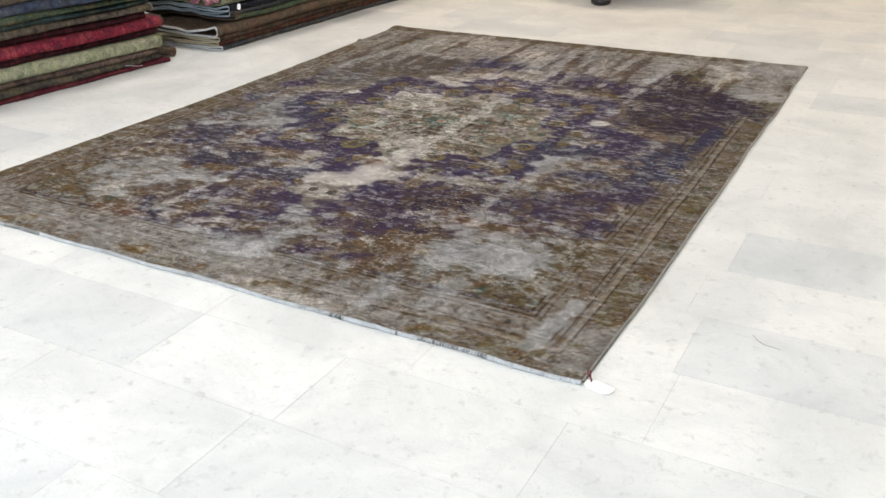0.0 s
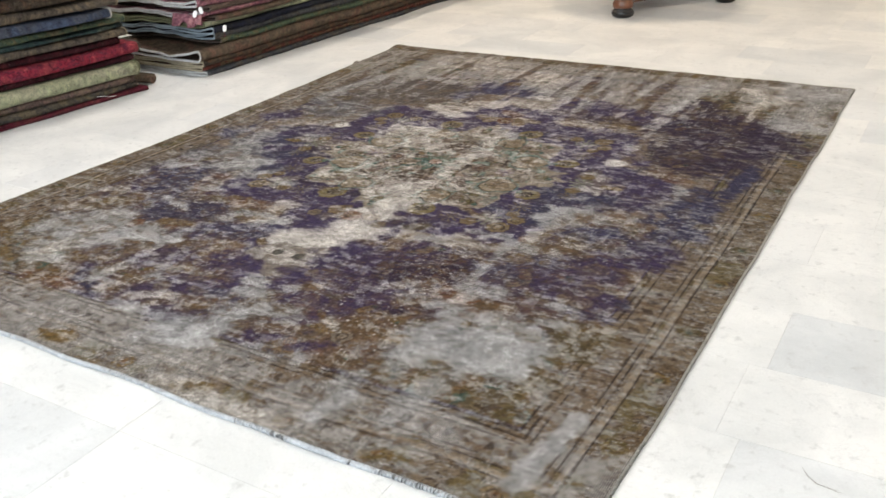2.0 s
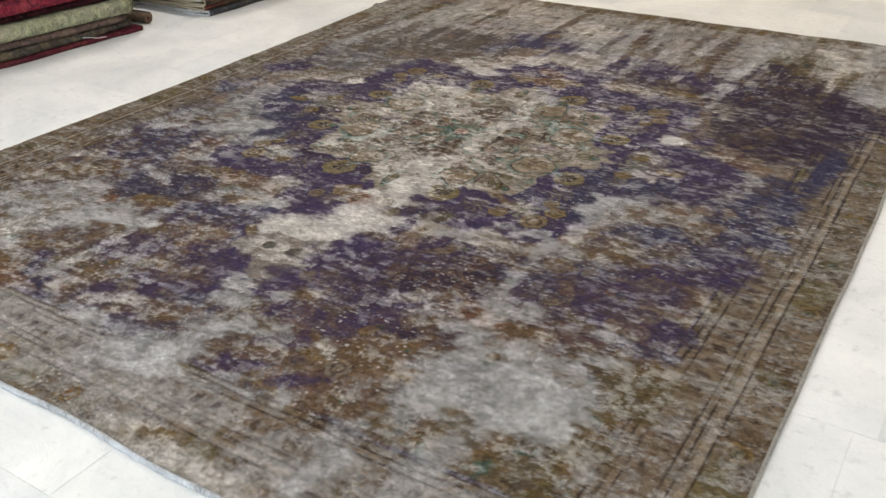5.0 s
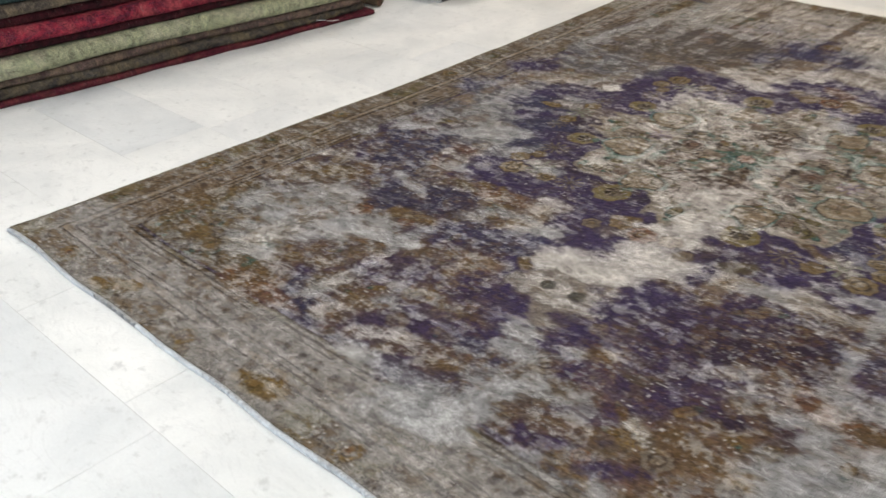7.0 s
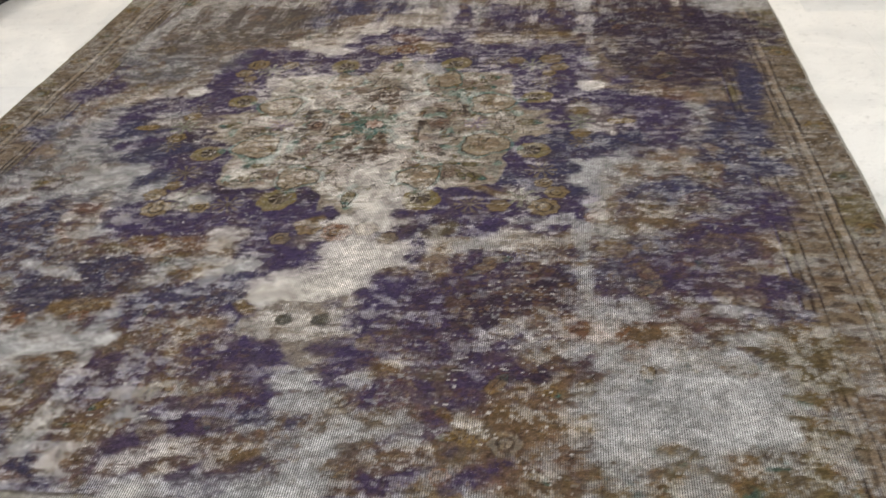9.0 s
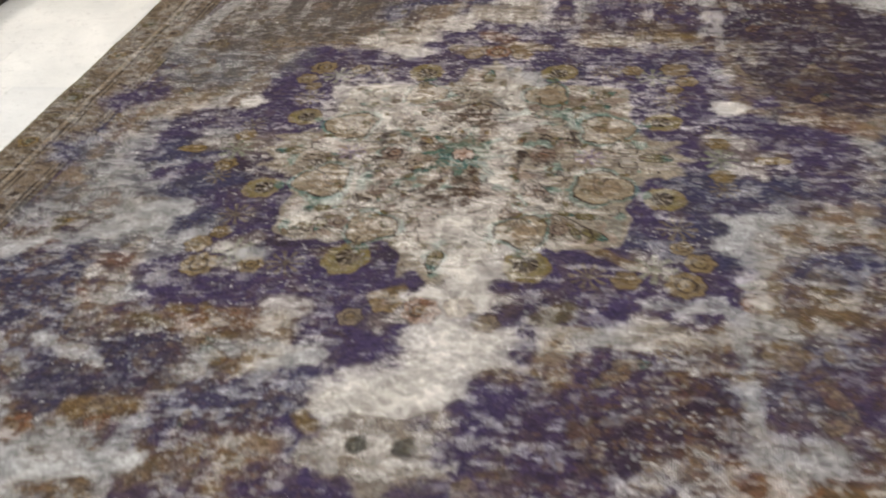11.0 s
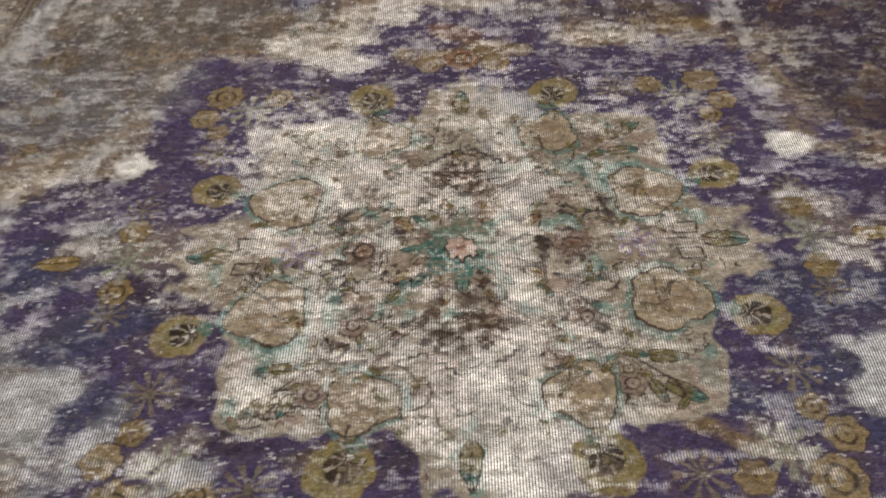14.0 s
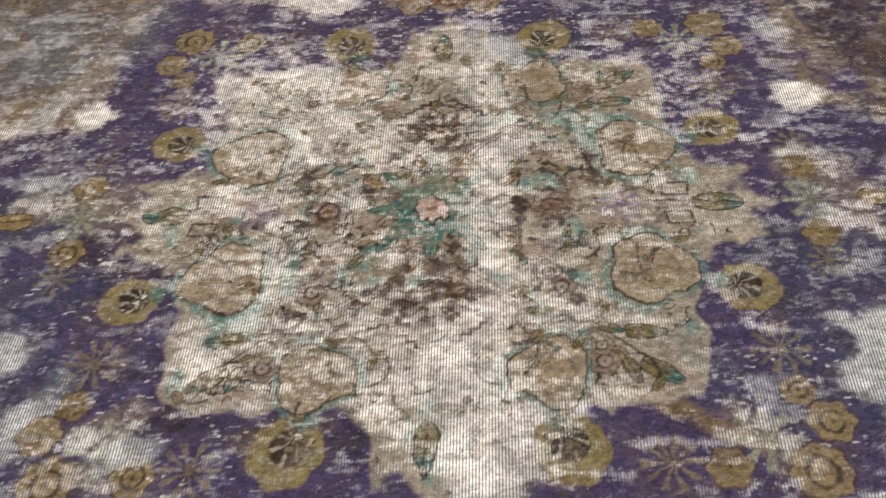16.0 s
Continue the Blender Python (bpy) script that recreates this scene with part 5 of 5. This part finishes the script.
tag = price_tag(pose(CX + 1.550, CY - 1.948, 0.0, 0, 0, -12), 0.086, [(-0.028, 0.004, 0.006), (-0.036, 0.012, 0.012), (-0.046, 0.016, 0.016), (-0.058, 0.030, 0.014), (-0.060, 0.044, 0.012), (-0.050, 0.034, 0.013), (-0.040, 0.020, 0.010), (-0.030, 0.010, 0.005)])

# ---- stacks of folded rugs ----
TEXTILES = {
    "burgundy": textile_material("burgundy_wool", (0.085, 0.012, 0.022), (0.055, 0.012, 0.018), (0.11, 0.03, 0.03)),
    "ash": textile_material("ash_brown_wool", (0.085, 0.070, 0.055), (0.030, 0.030, 0.032), (0.12, 0.095, 0.06)),
    "mauve": textile_material("mauve_brown_wool", (0.120, 0.078, 0.070), (0.070, 0.055, 0.045), (0.15, 0.11, 0.08)),
    "sage": textile_material("sage_green_wool", (0.300, 0.305, 0.200), (0.260, 0.275, 0.175), (0.34, 0.32, 0.235), 10.0, 0.4, 0.12),
    "wine": textile_material("wine_wool", (0.040, 0.008, 0.012), (0.025, 0.010, 0.012), (0.06, 0.015, 0.018)),
    "crimson": textile_material("crimson_wool", (0.230, 0.024, 0.042), (0.120, 0.022, 0.040), (0.27, 0.050, 0.062), 12.0, 0.6, 0.7),
    "stone": textile_material("stone_brown_wool", (0.105, 0.085, 0.068), (0.060, 0.050, 0.042), (0.14, 0.11, 0.075)),
    "moss": textile_material("moss_green_wool", (0.075, 0.090, 0.052), (0.040, 0.070, 0.058), (0.11, 0.085, 0.05)),
    "teal": textile_material("dark_teal_wool", (0.028, 0.048, 0.045), (0.020, 0.030, 0.036), (0.05, 0.06, 0.045)),
    "blue": textile_material("faded_blue_wool", (0.050, 0.066, 0.108), (0.036, 0.044, 0.072), (0.075, 0.080, 0.100), 12.0),
    "umber": textile_material("umber_wool", (0.060, 0.045, 0.032), (0.034, 0.026, 0.022), (0.10, 0.055, 0.035)),
    "slate": textile_material("slate_wool", (0.060, 0.062, 0.066), (0.036, 0.040, 0.048), (0.085, 0.07, 0.055)),
    "rust": textile_material("rust_wool", (0.105, 0.034, 0.026), (0.060, 0.028, 0.022), (0.09, 0.065, 0.042), 14.0, 0.6),
    "tan": textile_material("tan_brown_wool", (0.125, 0.095, 0.066), (0.085, 0.060, 0.045), (0.14, 0.080, 0.060), 14.0, 0.6),
    "navy": textile_material("navy_wool", (0.016, 0.018, 0.032), (0.012, 0.012, 0.018), (0.03, 0.03, 0.032)),
    "rose": textile_material("rose_pink_wool", (0.360, 0.160, 0.190), (0.220, 0.090, 0.125), (0.42, 0.22, 0.23), 18.0, 0.6),
}
CORDS = {
    "pale": plain_material("pale_grey_cotton_cord", (0.60, 0.60, 0.60), 0.95, 150.0, 0.3, relief=0.5),
    "cream": plain_material("cream_cotton_cord", (0.44, 0.38, 0.27), 0.95, 150.0, 0.3, relief=0.5),
    "sea": plain_material("blue_grey_cotton_cord", (0.30, 0.37, 0.43), 0.95, 150.0, 0.3, relief=0.5),
    "dim": plain_material("brown_wool_cord", (0.10, 0.07, 0.055), 0.95, 150.0, 0.3, relief=0.5),
    "moss": plain_material("green_wool_cord", (0.17, 0.18, 0.10), 0.95, 150.0, 0.3, relief=0.5),
}


def folded_rug(label, group, wool, cord, x_front, depth, y0, y1, z0, z1, seed, gap=0.4, lean=0.0):
    """A rug folded along its length, the fold to the east, its ends bound with cord. lean: sideways drift along the length."""
    thing = tagged(new("folded_rug"), label, "folded rug", group)
    thing.location = (x_front, y0, z0)
    h = z1 - z0
    ply = h * (1 - gap) / 2
    rows = max(12, int((y1 - y0) / 0.045))
    mid = (h - ply) / 2
    path = [(-depth, ply / 2)]
    path += [(-depth * (1 - k / 10), ply / 2) for k in range(1, 8)]
    path += [(-depth * 0.12, ply / 2), (-mid * 1.5, ply / 2)]
    path += [(-mid + mid * math.cos(a) * 1.0, h / 2 + mid * math.sin(a)) for a in (math.pi * (-0.5 + k / 8) for k in range(9))]
    path += [(-mid * 1.5, h - ply / 2), (-depth * 0.12, h - ply / 2)]
    path += [(-depth * (1 - k / 10), h - ply / 2) for k in range(7, -1, -1)]
    bm = bmesh.new()
    rings = []
    for j in range(rows + 1):
        t = j / rows
        y = t * (y1 - y0)
        bulge = 0.034 * (noise.noise((seed * 3.1, y * 1.7, 0.0)) + 0.5 * noise.noise((seed * 5.7, y * 5.0, 1.0)))
        end = 0.012 * noise.noise((seed * 2.3, 4.0 + t, 2.0))
        ring_out, ring_in = [], []
        for i, (x, z) in enumerate(path):
            a, b = path[max(i - 1, 0)], path[min(i + 1, len(path) - 1)]
            dx, dz = b[0] - a[0], b[1] - a[1]
            n = math.hypot(dx, dz) or 1.0
            nx, nz = dz / n, -dx / n
            zz = z + (z0 + z) * 0.16 * noise.noise((9.0, (y0 + y) * 1.05, 7.0)) + 0.0035 * noise.noise((seed + x * 4.0, y * 4.0, 5.0)) * (0.2 if z < h * 0.3 else 1.0)
            zz += (1 - t) ** 4 * (0.045 * noise.noise((1.7, x * 5.0, 11.0)) * min(1.0, (z0 + z) / 0.16) + 0.010 * noise.noise((seed * 2.9, x * 9.0, 11.0)) * (1.0 if z > h * 0.5 else 0.2))
            if gap > 0.3 and z > h * 0.5:
                # the upper ply sinks behind the fold and rides up over the loop
                back = min(1.0, max(0.0, (-x - 0.035) / 0.16))
                zz -= (1 - t) ** 5 * (h - 2 * ply) * 0.85 * back * back * (3 - 2 * back)
            xx = x + bulge + lean * y + 0.004 * noise.noise((seed * 1.3, y * 14, z * 30))
            yy = y + (0.026 * noise.noise((seed * 7.0, x * 4.0, 3.0)) + end) * (1 - t if t < 0.5 else t)
            ring_out.append(bm.verts.new((xx + nx * ply / 2, yy, max(0.001, zz + nz * ply / 2))))
            ring_in.append(bm.verts.new((xx - nx * ply / 2, yy, max(0.001, zz - nz * ply / 2))))
        rings.append(ring_out + ring_in[::-1])
    m = len(rings[0])
    for a, b in zip(rings, rings[1:]):
        for i in range(m):
            bm.faces.new((a[i], b[i], b[(i + 1) % m], a[(i + 1) % m]))
    half = m // 2
    ends = []
    for r, flip in ((rings[0], False), (rings[-1], True)):
        for i in range(half - 1):
            quad = (r[i], r[i + 1], r[m - 2 - i], r[m - 1 - i])
            bm.faces.new(tuple(reversed(quad)) if flip else quad)
        ends.append([(r[i].co + r[m - 1 - i].co) / 2 for i in range(half)])
    part("wool_body", bm, TEXTILES[wool], thing, smooth=True)
    for pts, side in zip(ends, (-1, 1)):
        fine = []
        for a, b in zip(pts, pts[1:]):
            n = max(1, int((b - a).length / 0.006))
            fine += [a + (b - a) * k / n for k in range(n)]
        fine = [Vector((p.x, p.y + side * ply * 0.15, p.z)) for p in fine]
        stitched_edge("end_cord", fine, max(0.0075, ply * 0.68), 0.012, CORDS[cord], thing, "")
    return thing


A = "stack of folded rugs by the wall"
for k, (words, wool, cord, front, y0, y1, z0, z1, gap) in enumerate((
    ("thin folded burgundy rug lying on the marble floor", "burgundy", "dim", -4.535, 2.20, 4.740, 0.000, 0.028, 0.15),
    ("folded ash-brown patterned rug near the bottom of a stack", "ash", "dim", -4.565, 2.15, 4.700, 0.028, 0.072, 0.2),
    ("folded mauve-brown rug in a stack of rugs", "mauve", "dim", -4.570, 2.25, 4.660, 0.072, 0.112, 0.2),
    ("thick folded sage-green rug in a stack of rugs", "sage", "moss", -4.560, 2.10, 4.680, 0.112, 0.196, 0.06),
    ("folded dark wine rug pressed between two brighter rugs", "wine", "dim", -4.580, 2.20, 4.690, 0.196, 0.238, 0.3),
    ("folded crimson rug with dark blue flowers", "crimson", "dim", -4.545, 2.15, 4.720, 0.238, 0.306, 0.12),
    ("folded dark wine rug with a loose fold", "wine", "dim", -4.600, 2.20, 4.640, 0.306, 0.352, 0.5),
    ("folded stone-brown rug with pale end cord", "stone", "cream", -4.570, 2.15, 4.670, 0.352, 0.400, 0.2),
    ("folded moss-green rug in a stack of rugs", "moss", "moss", -4.575, 2.20, 4.680, 0.430, 0.474, 0.15),
    ("folded faded blue rug with pale end cord", "blue", "pale", -4.575, 2.15, 4.585, 0.474, 0.536, 0.12),
    ("folded stone-brown rug in a stack of rugs", "stone", "cream", -4.570, 2.20, 4.650, 0.536, 0.600, 0.2),
    ("folded umber rug on top of a stack", "umber", "dim", -4.580, 2.20, 4.660, 0.600, 0.670, 0.2),
    ("folded navy rug on top of a stack", "navy", "dim", -4.585, 2.20, 4.640, 0.670, 0.740, 0.2),
    ("folded dark teal rug between two rugs", "teal", "dim", -4.580, 2.20, 4.670, 0.400, 0.430, 0.2),
)):
    folded_rug(words, A, wool, cord, front - 0.10 * (y1 - y0), 1.05, y0, y1, z0, z1, 3 + k, gap, 0.10)

Bs = "stack of long folded rugs behind the first stack"
for k, (words, wool, cord, front, y0, y1, z0, z1, gap) in enumerate((
    ("folded slate-grey rug at the bottom of a stack", "slate", "pale", -4.440, 5.130, 8.90, 0.000, 0.032, 0.35),
    ("folded rust-red patterned rug in a stack", "rust", "cream", -4.450, 5.115, 8.85, 0.032, 0.062, 0.35),
    ("folded olive-brown rug in a stack", "umber", "cream", -4.445, 5.120, 8.85, 0.062, 0.096, 0.35),
    ("folded tan-brown rug with a wide open fold and pale cord", "tan", "pale", -4.440, 5.095, 8.90, 0.096, 0.176, 0.70),
    ("folded moss-green rug in a stack", "moss", "dim", -4.430, 5.300, 8.85, 0.176, 0.208, 0.3),
    ("folded slate rug with blue-grey corded ends", "slate", "sea", -4.440, 5.260, 8.90, 0.208, 0.248, 0.55),
    ("folded navy rug with blue-grey corded ends", "navy", "sea", -4.450, 5.240, 8.80, 0.248, 0.288, 0.55),
    ("folded sage-green rug in a stack", "sage", "moss", -4.480, 5.220, 8.90, 0.288, 0.322, 0.2),
    ("folded tan patterned rug in a stack", "tan", "dim", -4.430, 5.280, 8.90, 0.322, 0.352, 0.3),
    ("folded rose-pink rug with frayed tags", "rose", "pale", -4.480, 5.190, 8.85, 0.352, 0.386, 0.35),
    ("folded mauve rug high in a stack", "mauve", "dim", -4.440, 5.250, 8.90, 0.386, 0.420, 0.3),
    ("folded rose-pink rug high in a stack", "rose", "pale", -4.480, 5.170, 8.85, 0.420, 0.460, 0.35),
    ("folded crimson rug high in a stack", "crimson", "dim", -4.450, 5.210, 8.90, 0.460, 0.500, 0.3),
    ("folded rose-pink rug with pale corded ends", "rose", "pale", -4.470, 5.180, 8.85, 0.500, 0.545, 0.35),
    ("folded navy rug on top of a stack", "navy", "dim", -4.470, 5.200, 8.90, 0.545, 0.600, 0.3),
)):
    one = folded_rug(words, Bs, wool, cord, front + 0.025, 0.95, y0, y1, z0, z1, 41 + k, gap, 0.045)
    if k == 9:
        # its corner is turned out and hangs in soft pleats over the rugs below
        bm = bmesh.new()
        sheet = []
        for side in (0.0, 0.009):
            sheet.append([[bm.verts.new((-0.235 + 0.25 * i / 24, -0.012 + side - 0.020 * (j / 8) * (1 + math.sin(i * 0.95)), 0.030 - (0.045 + 0.035 * abs(math.sin(i * 0.26 + 0.6))) * j / 8)) for j in range(9)] for i in range(25)])
        for rows_, flip in ((sheet[0], False), (sheet[1], True)):
            for i in range(24):
                for j in range(8):
                    q = (rows_[i][j], rows_[i][j + 1], rows_[i + 1][j + 1], rows_[i + 1][j])
                    bm.faces.new(q[::-1] if flip else q)
        loop = lambda g: [g[i][0] for i in range(25)] + [g[24][j] for j in range(1, 9)] + [g[i][8] for i in range(23, -1, -1)] + [g[0][j] for j in range(7, 0, -1)]
        la, lb = loop(sheet[0]), loop(sheet[1])
        for i in range(len(la)):
            n_ = (i + 1) % len(la)
            bm.faces.new((la[i], la[n_], lb[n_], lb[i]))
        part("turned_corner", bm, TEXTILES["rose"], one, "faded pink corner turned out of the fold", True)

# tags that hang from the long stack
for x, y, z, turn in ((-4.400, 5.330, 0.275, 8), (-4.430, 5.175, 0.415, -12), (-4.460, 5.150, 0.395, 20)):
    t_ob = price_tag(pose(x, y, z, 90, 90 + turn, 62), 0.044, [(0.030, 0, 0.002), (0.050, 0.004, -0.006), (0.075, 0.002, -0.020), (0.085, -0.004, -0.034)])

# a small rolled rug whose end shows between the stacks
roll = tagged(new("rolled_rug"), "small tan rolled rug lying between two stacks", "rolled rug")
roll.matrix_world = pose(-4.62, 4.86, 0.034, 0, 0, 4)
bm = bmesh.new()
turns = [(0.006 + 0.022 * k / 60) for k in range(61)]
inner = []
for side in (0.0, -1.1):
    inner.append([(bm.verts.new((side, r * math.cos(k * 0.33), r * math.sin(k * 0.33))), bm.verts.new((side, (r + 0.006) * math.cos(k * 0.33), (r + 0.006) * math.sin(k * 0.33)))) for k, r in enumerate(turns)])
for k in range(60):
    a, b = inner
    bm.faces.new((a[k][0], a[k + 1][0], a[k + 1][1], a[k][1]))
    bm.faces.new((a[k][1], a[k + 1][1], b[k + 1][1], b[k][1]))
    bm.faces.new((b[k][0], b[k + 1][0], a[k + 1][0], a[k][0]))
part("wool_body", bm, TEXTILES["tan"], roll, smooth=True)

# a loose thread hanging out of the first stack
part_thread = tube(bmesh.new(), [(-4.545, 4.36, 0.055), (-4.535, 4.40, 0.048), (-4.530, 4.44, 0.036), (-4.528, 4.49, 0.031)], 0.0013, 6)
tagged(part("loose_thread", part_thread, PAPER, smooth=True), "loose white thread hanging from a folded rug", "thread")

# ---- tripod table at the back ----
table = tagged(new("pedestal_table"), "round red-brown wooden pedestal table on three bun feet", "table")
table.location = (-2.56, 8.44, 0.0)
part("column", lathe(bmesh.new(), [(0.10, 0.13), (0.13, 0.16), (0.12, 0.22), (0.07, 0.27), (0.06, 0.34), (0.09, 0.44), (0.10, 0.52), (0.06, 0.60), (0.08, 0.66), (0.14, 0.70)], 32), WOOD, table, smooth=True)
part("tabletop", lathe(bmesh.new(), [(0.56, 0.700), (0.59, 0.712), (0.605, 0.730), (0.595, 0.750), (0.57, 0.756)], 72), WOOD, table)
for fx, fy in ((-2.585, 7.83), (-2.015, 8.70), (-3.075, 8.79)):
    dx, dy = fx + 2.56, fy - 8.44
    reach, turn = math.hypot(dx, dy), math.degrees(math.atan2(dy, dx))
    bm = bmesh.new()
    sections = []
    for k in range(17):
        t = k / 16
        x = 0.06 + (reach + 0.03 - 0.06) * t
        top = 0.225 - 0.060 * t ** 1.5
        bottom = 0.115 - 0.035 * t ** 3 + 0.012 * math.sin(t * math.pi)
        half = 0.050 + 0.012 * t
        sections.append([bm.verts.new((x, s * half * f, z)) for s, f, z in ((-1, 0.8, bottom), (-1, 1, (bottom + top) / 2), (-1, 0.75, top), (1, 0.75, top), (1, 1, (bottom + top) / 2), (1, 0.8, bottom))])
    for a, b in zip(sections, sections[1:]):
        for i in range(6):
            bm.faces.new((a[i], a[(i + 1) % 6], b[(i + 1) % 6], b[i]))
    bm.faces.new(sections[0])
    bm.faces.new(list(reversed(sections[-1])))
    bmesh.ops.recalc_face_normals(bm, faces=bm.faces)
    leg = part("leg", bm, WOOD, table, smooth=True)
    leg.matrix_basis = pose(0, 0, 0, 0, 0, turn)
    ankle = part("ankle_block", lathe(bmesh.new(), [(0.066, 0.070), (0.080, 0.082), (0.082, 0.112), (0.070, 0.126), (0.077, 0.138), (0.080, 0.175), (0.064, 0.188)], 24), WOOD, leg, smooth=True)
    ankle.location = (reach, 0, 0)
    foot = part("bun_foot", lathe(bmesh.new(), [(0.062, 0.0), (0.082, 0.012), (0.089, 0.034), (0.080, 0.056), (0.068, 0.064), (0.074, 0.074)], 24), BLACK, leg, "black lacquered bun foot", True)
    foot.location = (reach, 0, 0)

# the low base plate with hollow sides that ties the three feet
bm = bmesh.new()
corners = [(fx + 2.56, fy - 8.44) for fx, fy in ((-2.585, 7.83), (-2.015, 8.70), (-3.075, 8.79))]
rim_points = []
for (ax, ay), (bx, by) in zip(corners, corners[1:] + corners[:1]):
    mx, my = (ax + bx) * 0.26, (ay + by) * 0.26
    rim_points += [(ax * (1 - t) ** 2 + 2 * mx * t * (1 - t) + bx * t * t, ay * (1 - t) ** 2 + 2 * my * t * (1 - t) + by * t * t) for t in (k / 14 for k in range(14))]
levels = [[bm.verts.new((x * f, y * f, z)) for x, y in rim_points] for f, z in ((0.97, 0.088), (1.02, 0.096), (1.03, 0.128), (1.0, 0.142), (0.97, 0.150))]
for a, b in zip(levels, levels[1:]):
    for i in range(len(a)):
        j = (i + 1) % len(a)
        bm.faces.new((a[i], a[j], b[j], b[i]))
bm.faces.new(levels[0][::-1])
bm.faces.new(levels[-1])
bmesh.ops.recalc_face_normals(bm, faces=bm.faces)
part("base_plate", bm, WOOD, table)

# ---- marble tiles ----
ROW, FIRST_ROW = 0.355, CY - 1.07
LENGTHS = (0.56, 0.63, 0.70, 0.76, 0.82)
pick = random.Random(5)
TILE_MESH = {}


def tile_mesh(length):
    if length not in TILE_MESH:
        TILE_MESH[length] = bpy.data.meshes.new("tile")
        bm = bmesh.new()
        tile_into(bm, 0, 0, length)
        bm.to_mesh(TILE_MESH[length])
        bm.free()
        TILE_MESH[length].materials.append(MARBLE)
    return TILE_MESH[length]


def tile_into(bm, x, y, length):
    """One tile, with a thin joint all round and a small chamfer."""
    j, c = 0.0005, 0.0005
    rings = []
    for inset, z in ((0.0, -0.010), (0.0, -c), (c, 0.0)):
        a = j + inset
        rings.append([bm.verts.new(p) for p in ((x + a, y + a, z), (x + length - a, y + a, z), (x + length - a, y + ROW - a, z), (x + a, y + ROW - a, z))])
    for a, b in zip(rings, rings[1:]):
        for i in range(4):
            bm.faces.new((a[i], a[(i + 1) % 4], b[(i + 1) % 4], b[i]))
    bm.faces.new(rings[-1])


JOINTS = {-3: -0.49, -2: 1.71, -1: -2.51, 0: 1.70, 1: -2.09}       # rows in which a joint is known, from the rug's middle
rest = bmesh.new()
count = 0
for k in range(-17, 24):
    y = FIRST_ROW + k * ROW
    if y + ROW < S + 0.02 or y > N:
        continue
    x = CX + JOINTS.get(k, pick.uniform(-0.4, 0.4))
    spans = []
    right = x
    while right < E:
        n = 0.76 if right == x and k in (-3, -1) else pick.choice(LENGTHS)
        spans.append((right, min(n, E - right)))
        right += n
    left = x
    while left > W:
        n = pick.choice(LENGTHS)
        left -= n
        spans.append((max(left, W), n - max(0.0, W - left)))
    for x0, n in spans:
        mx, my = x0 + n / 2, y + ROW / 2
        near_path = -4.9 < mx < 1.4 and 0.9 < my < 10.0
        hidden = abs(mx - CX) < 0.9 and abs(my - CY) < 1.6
        if near_path and not hidden and count < 300:
            count += 1
            ob = new("tile", tile_mesh(n))
            ob.parent = floor
            ob.location = (x0, y, 0)
        else:
            tile_into(rest, x0, y, n)
tagged(part("tiles", rest, MARBLE, floor), kind="stuff")

# a short dark crack in one tile
CRACK = plain_material("dirt_in_a_crack", (0.22, 0.20, 0.17), 0.9, 60.0)
bm = tube(bmesh.new(), [(-0.318, 2.880, -0.0002), (-0.300, 2.852, 0.0), (-0.276, 2.834, 0.0), (-0.250, 2.832, 0.0), (-0.222, 2.826, -0.0002)], lambda t: 0.0011 * math.sin(math.pi * min(max(t, 0.05), 0.95)) + 0.0003, 5)
part("crack", bm, CRACK, floor, "short dark crack in a marble tile")
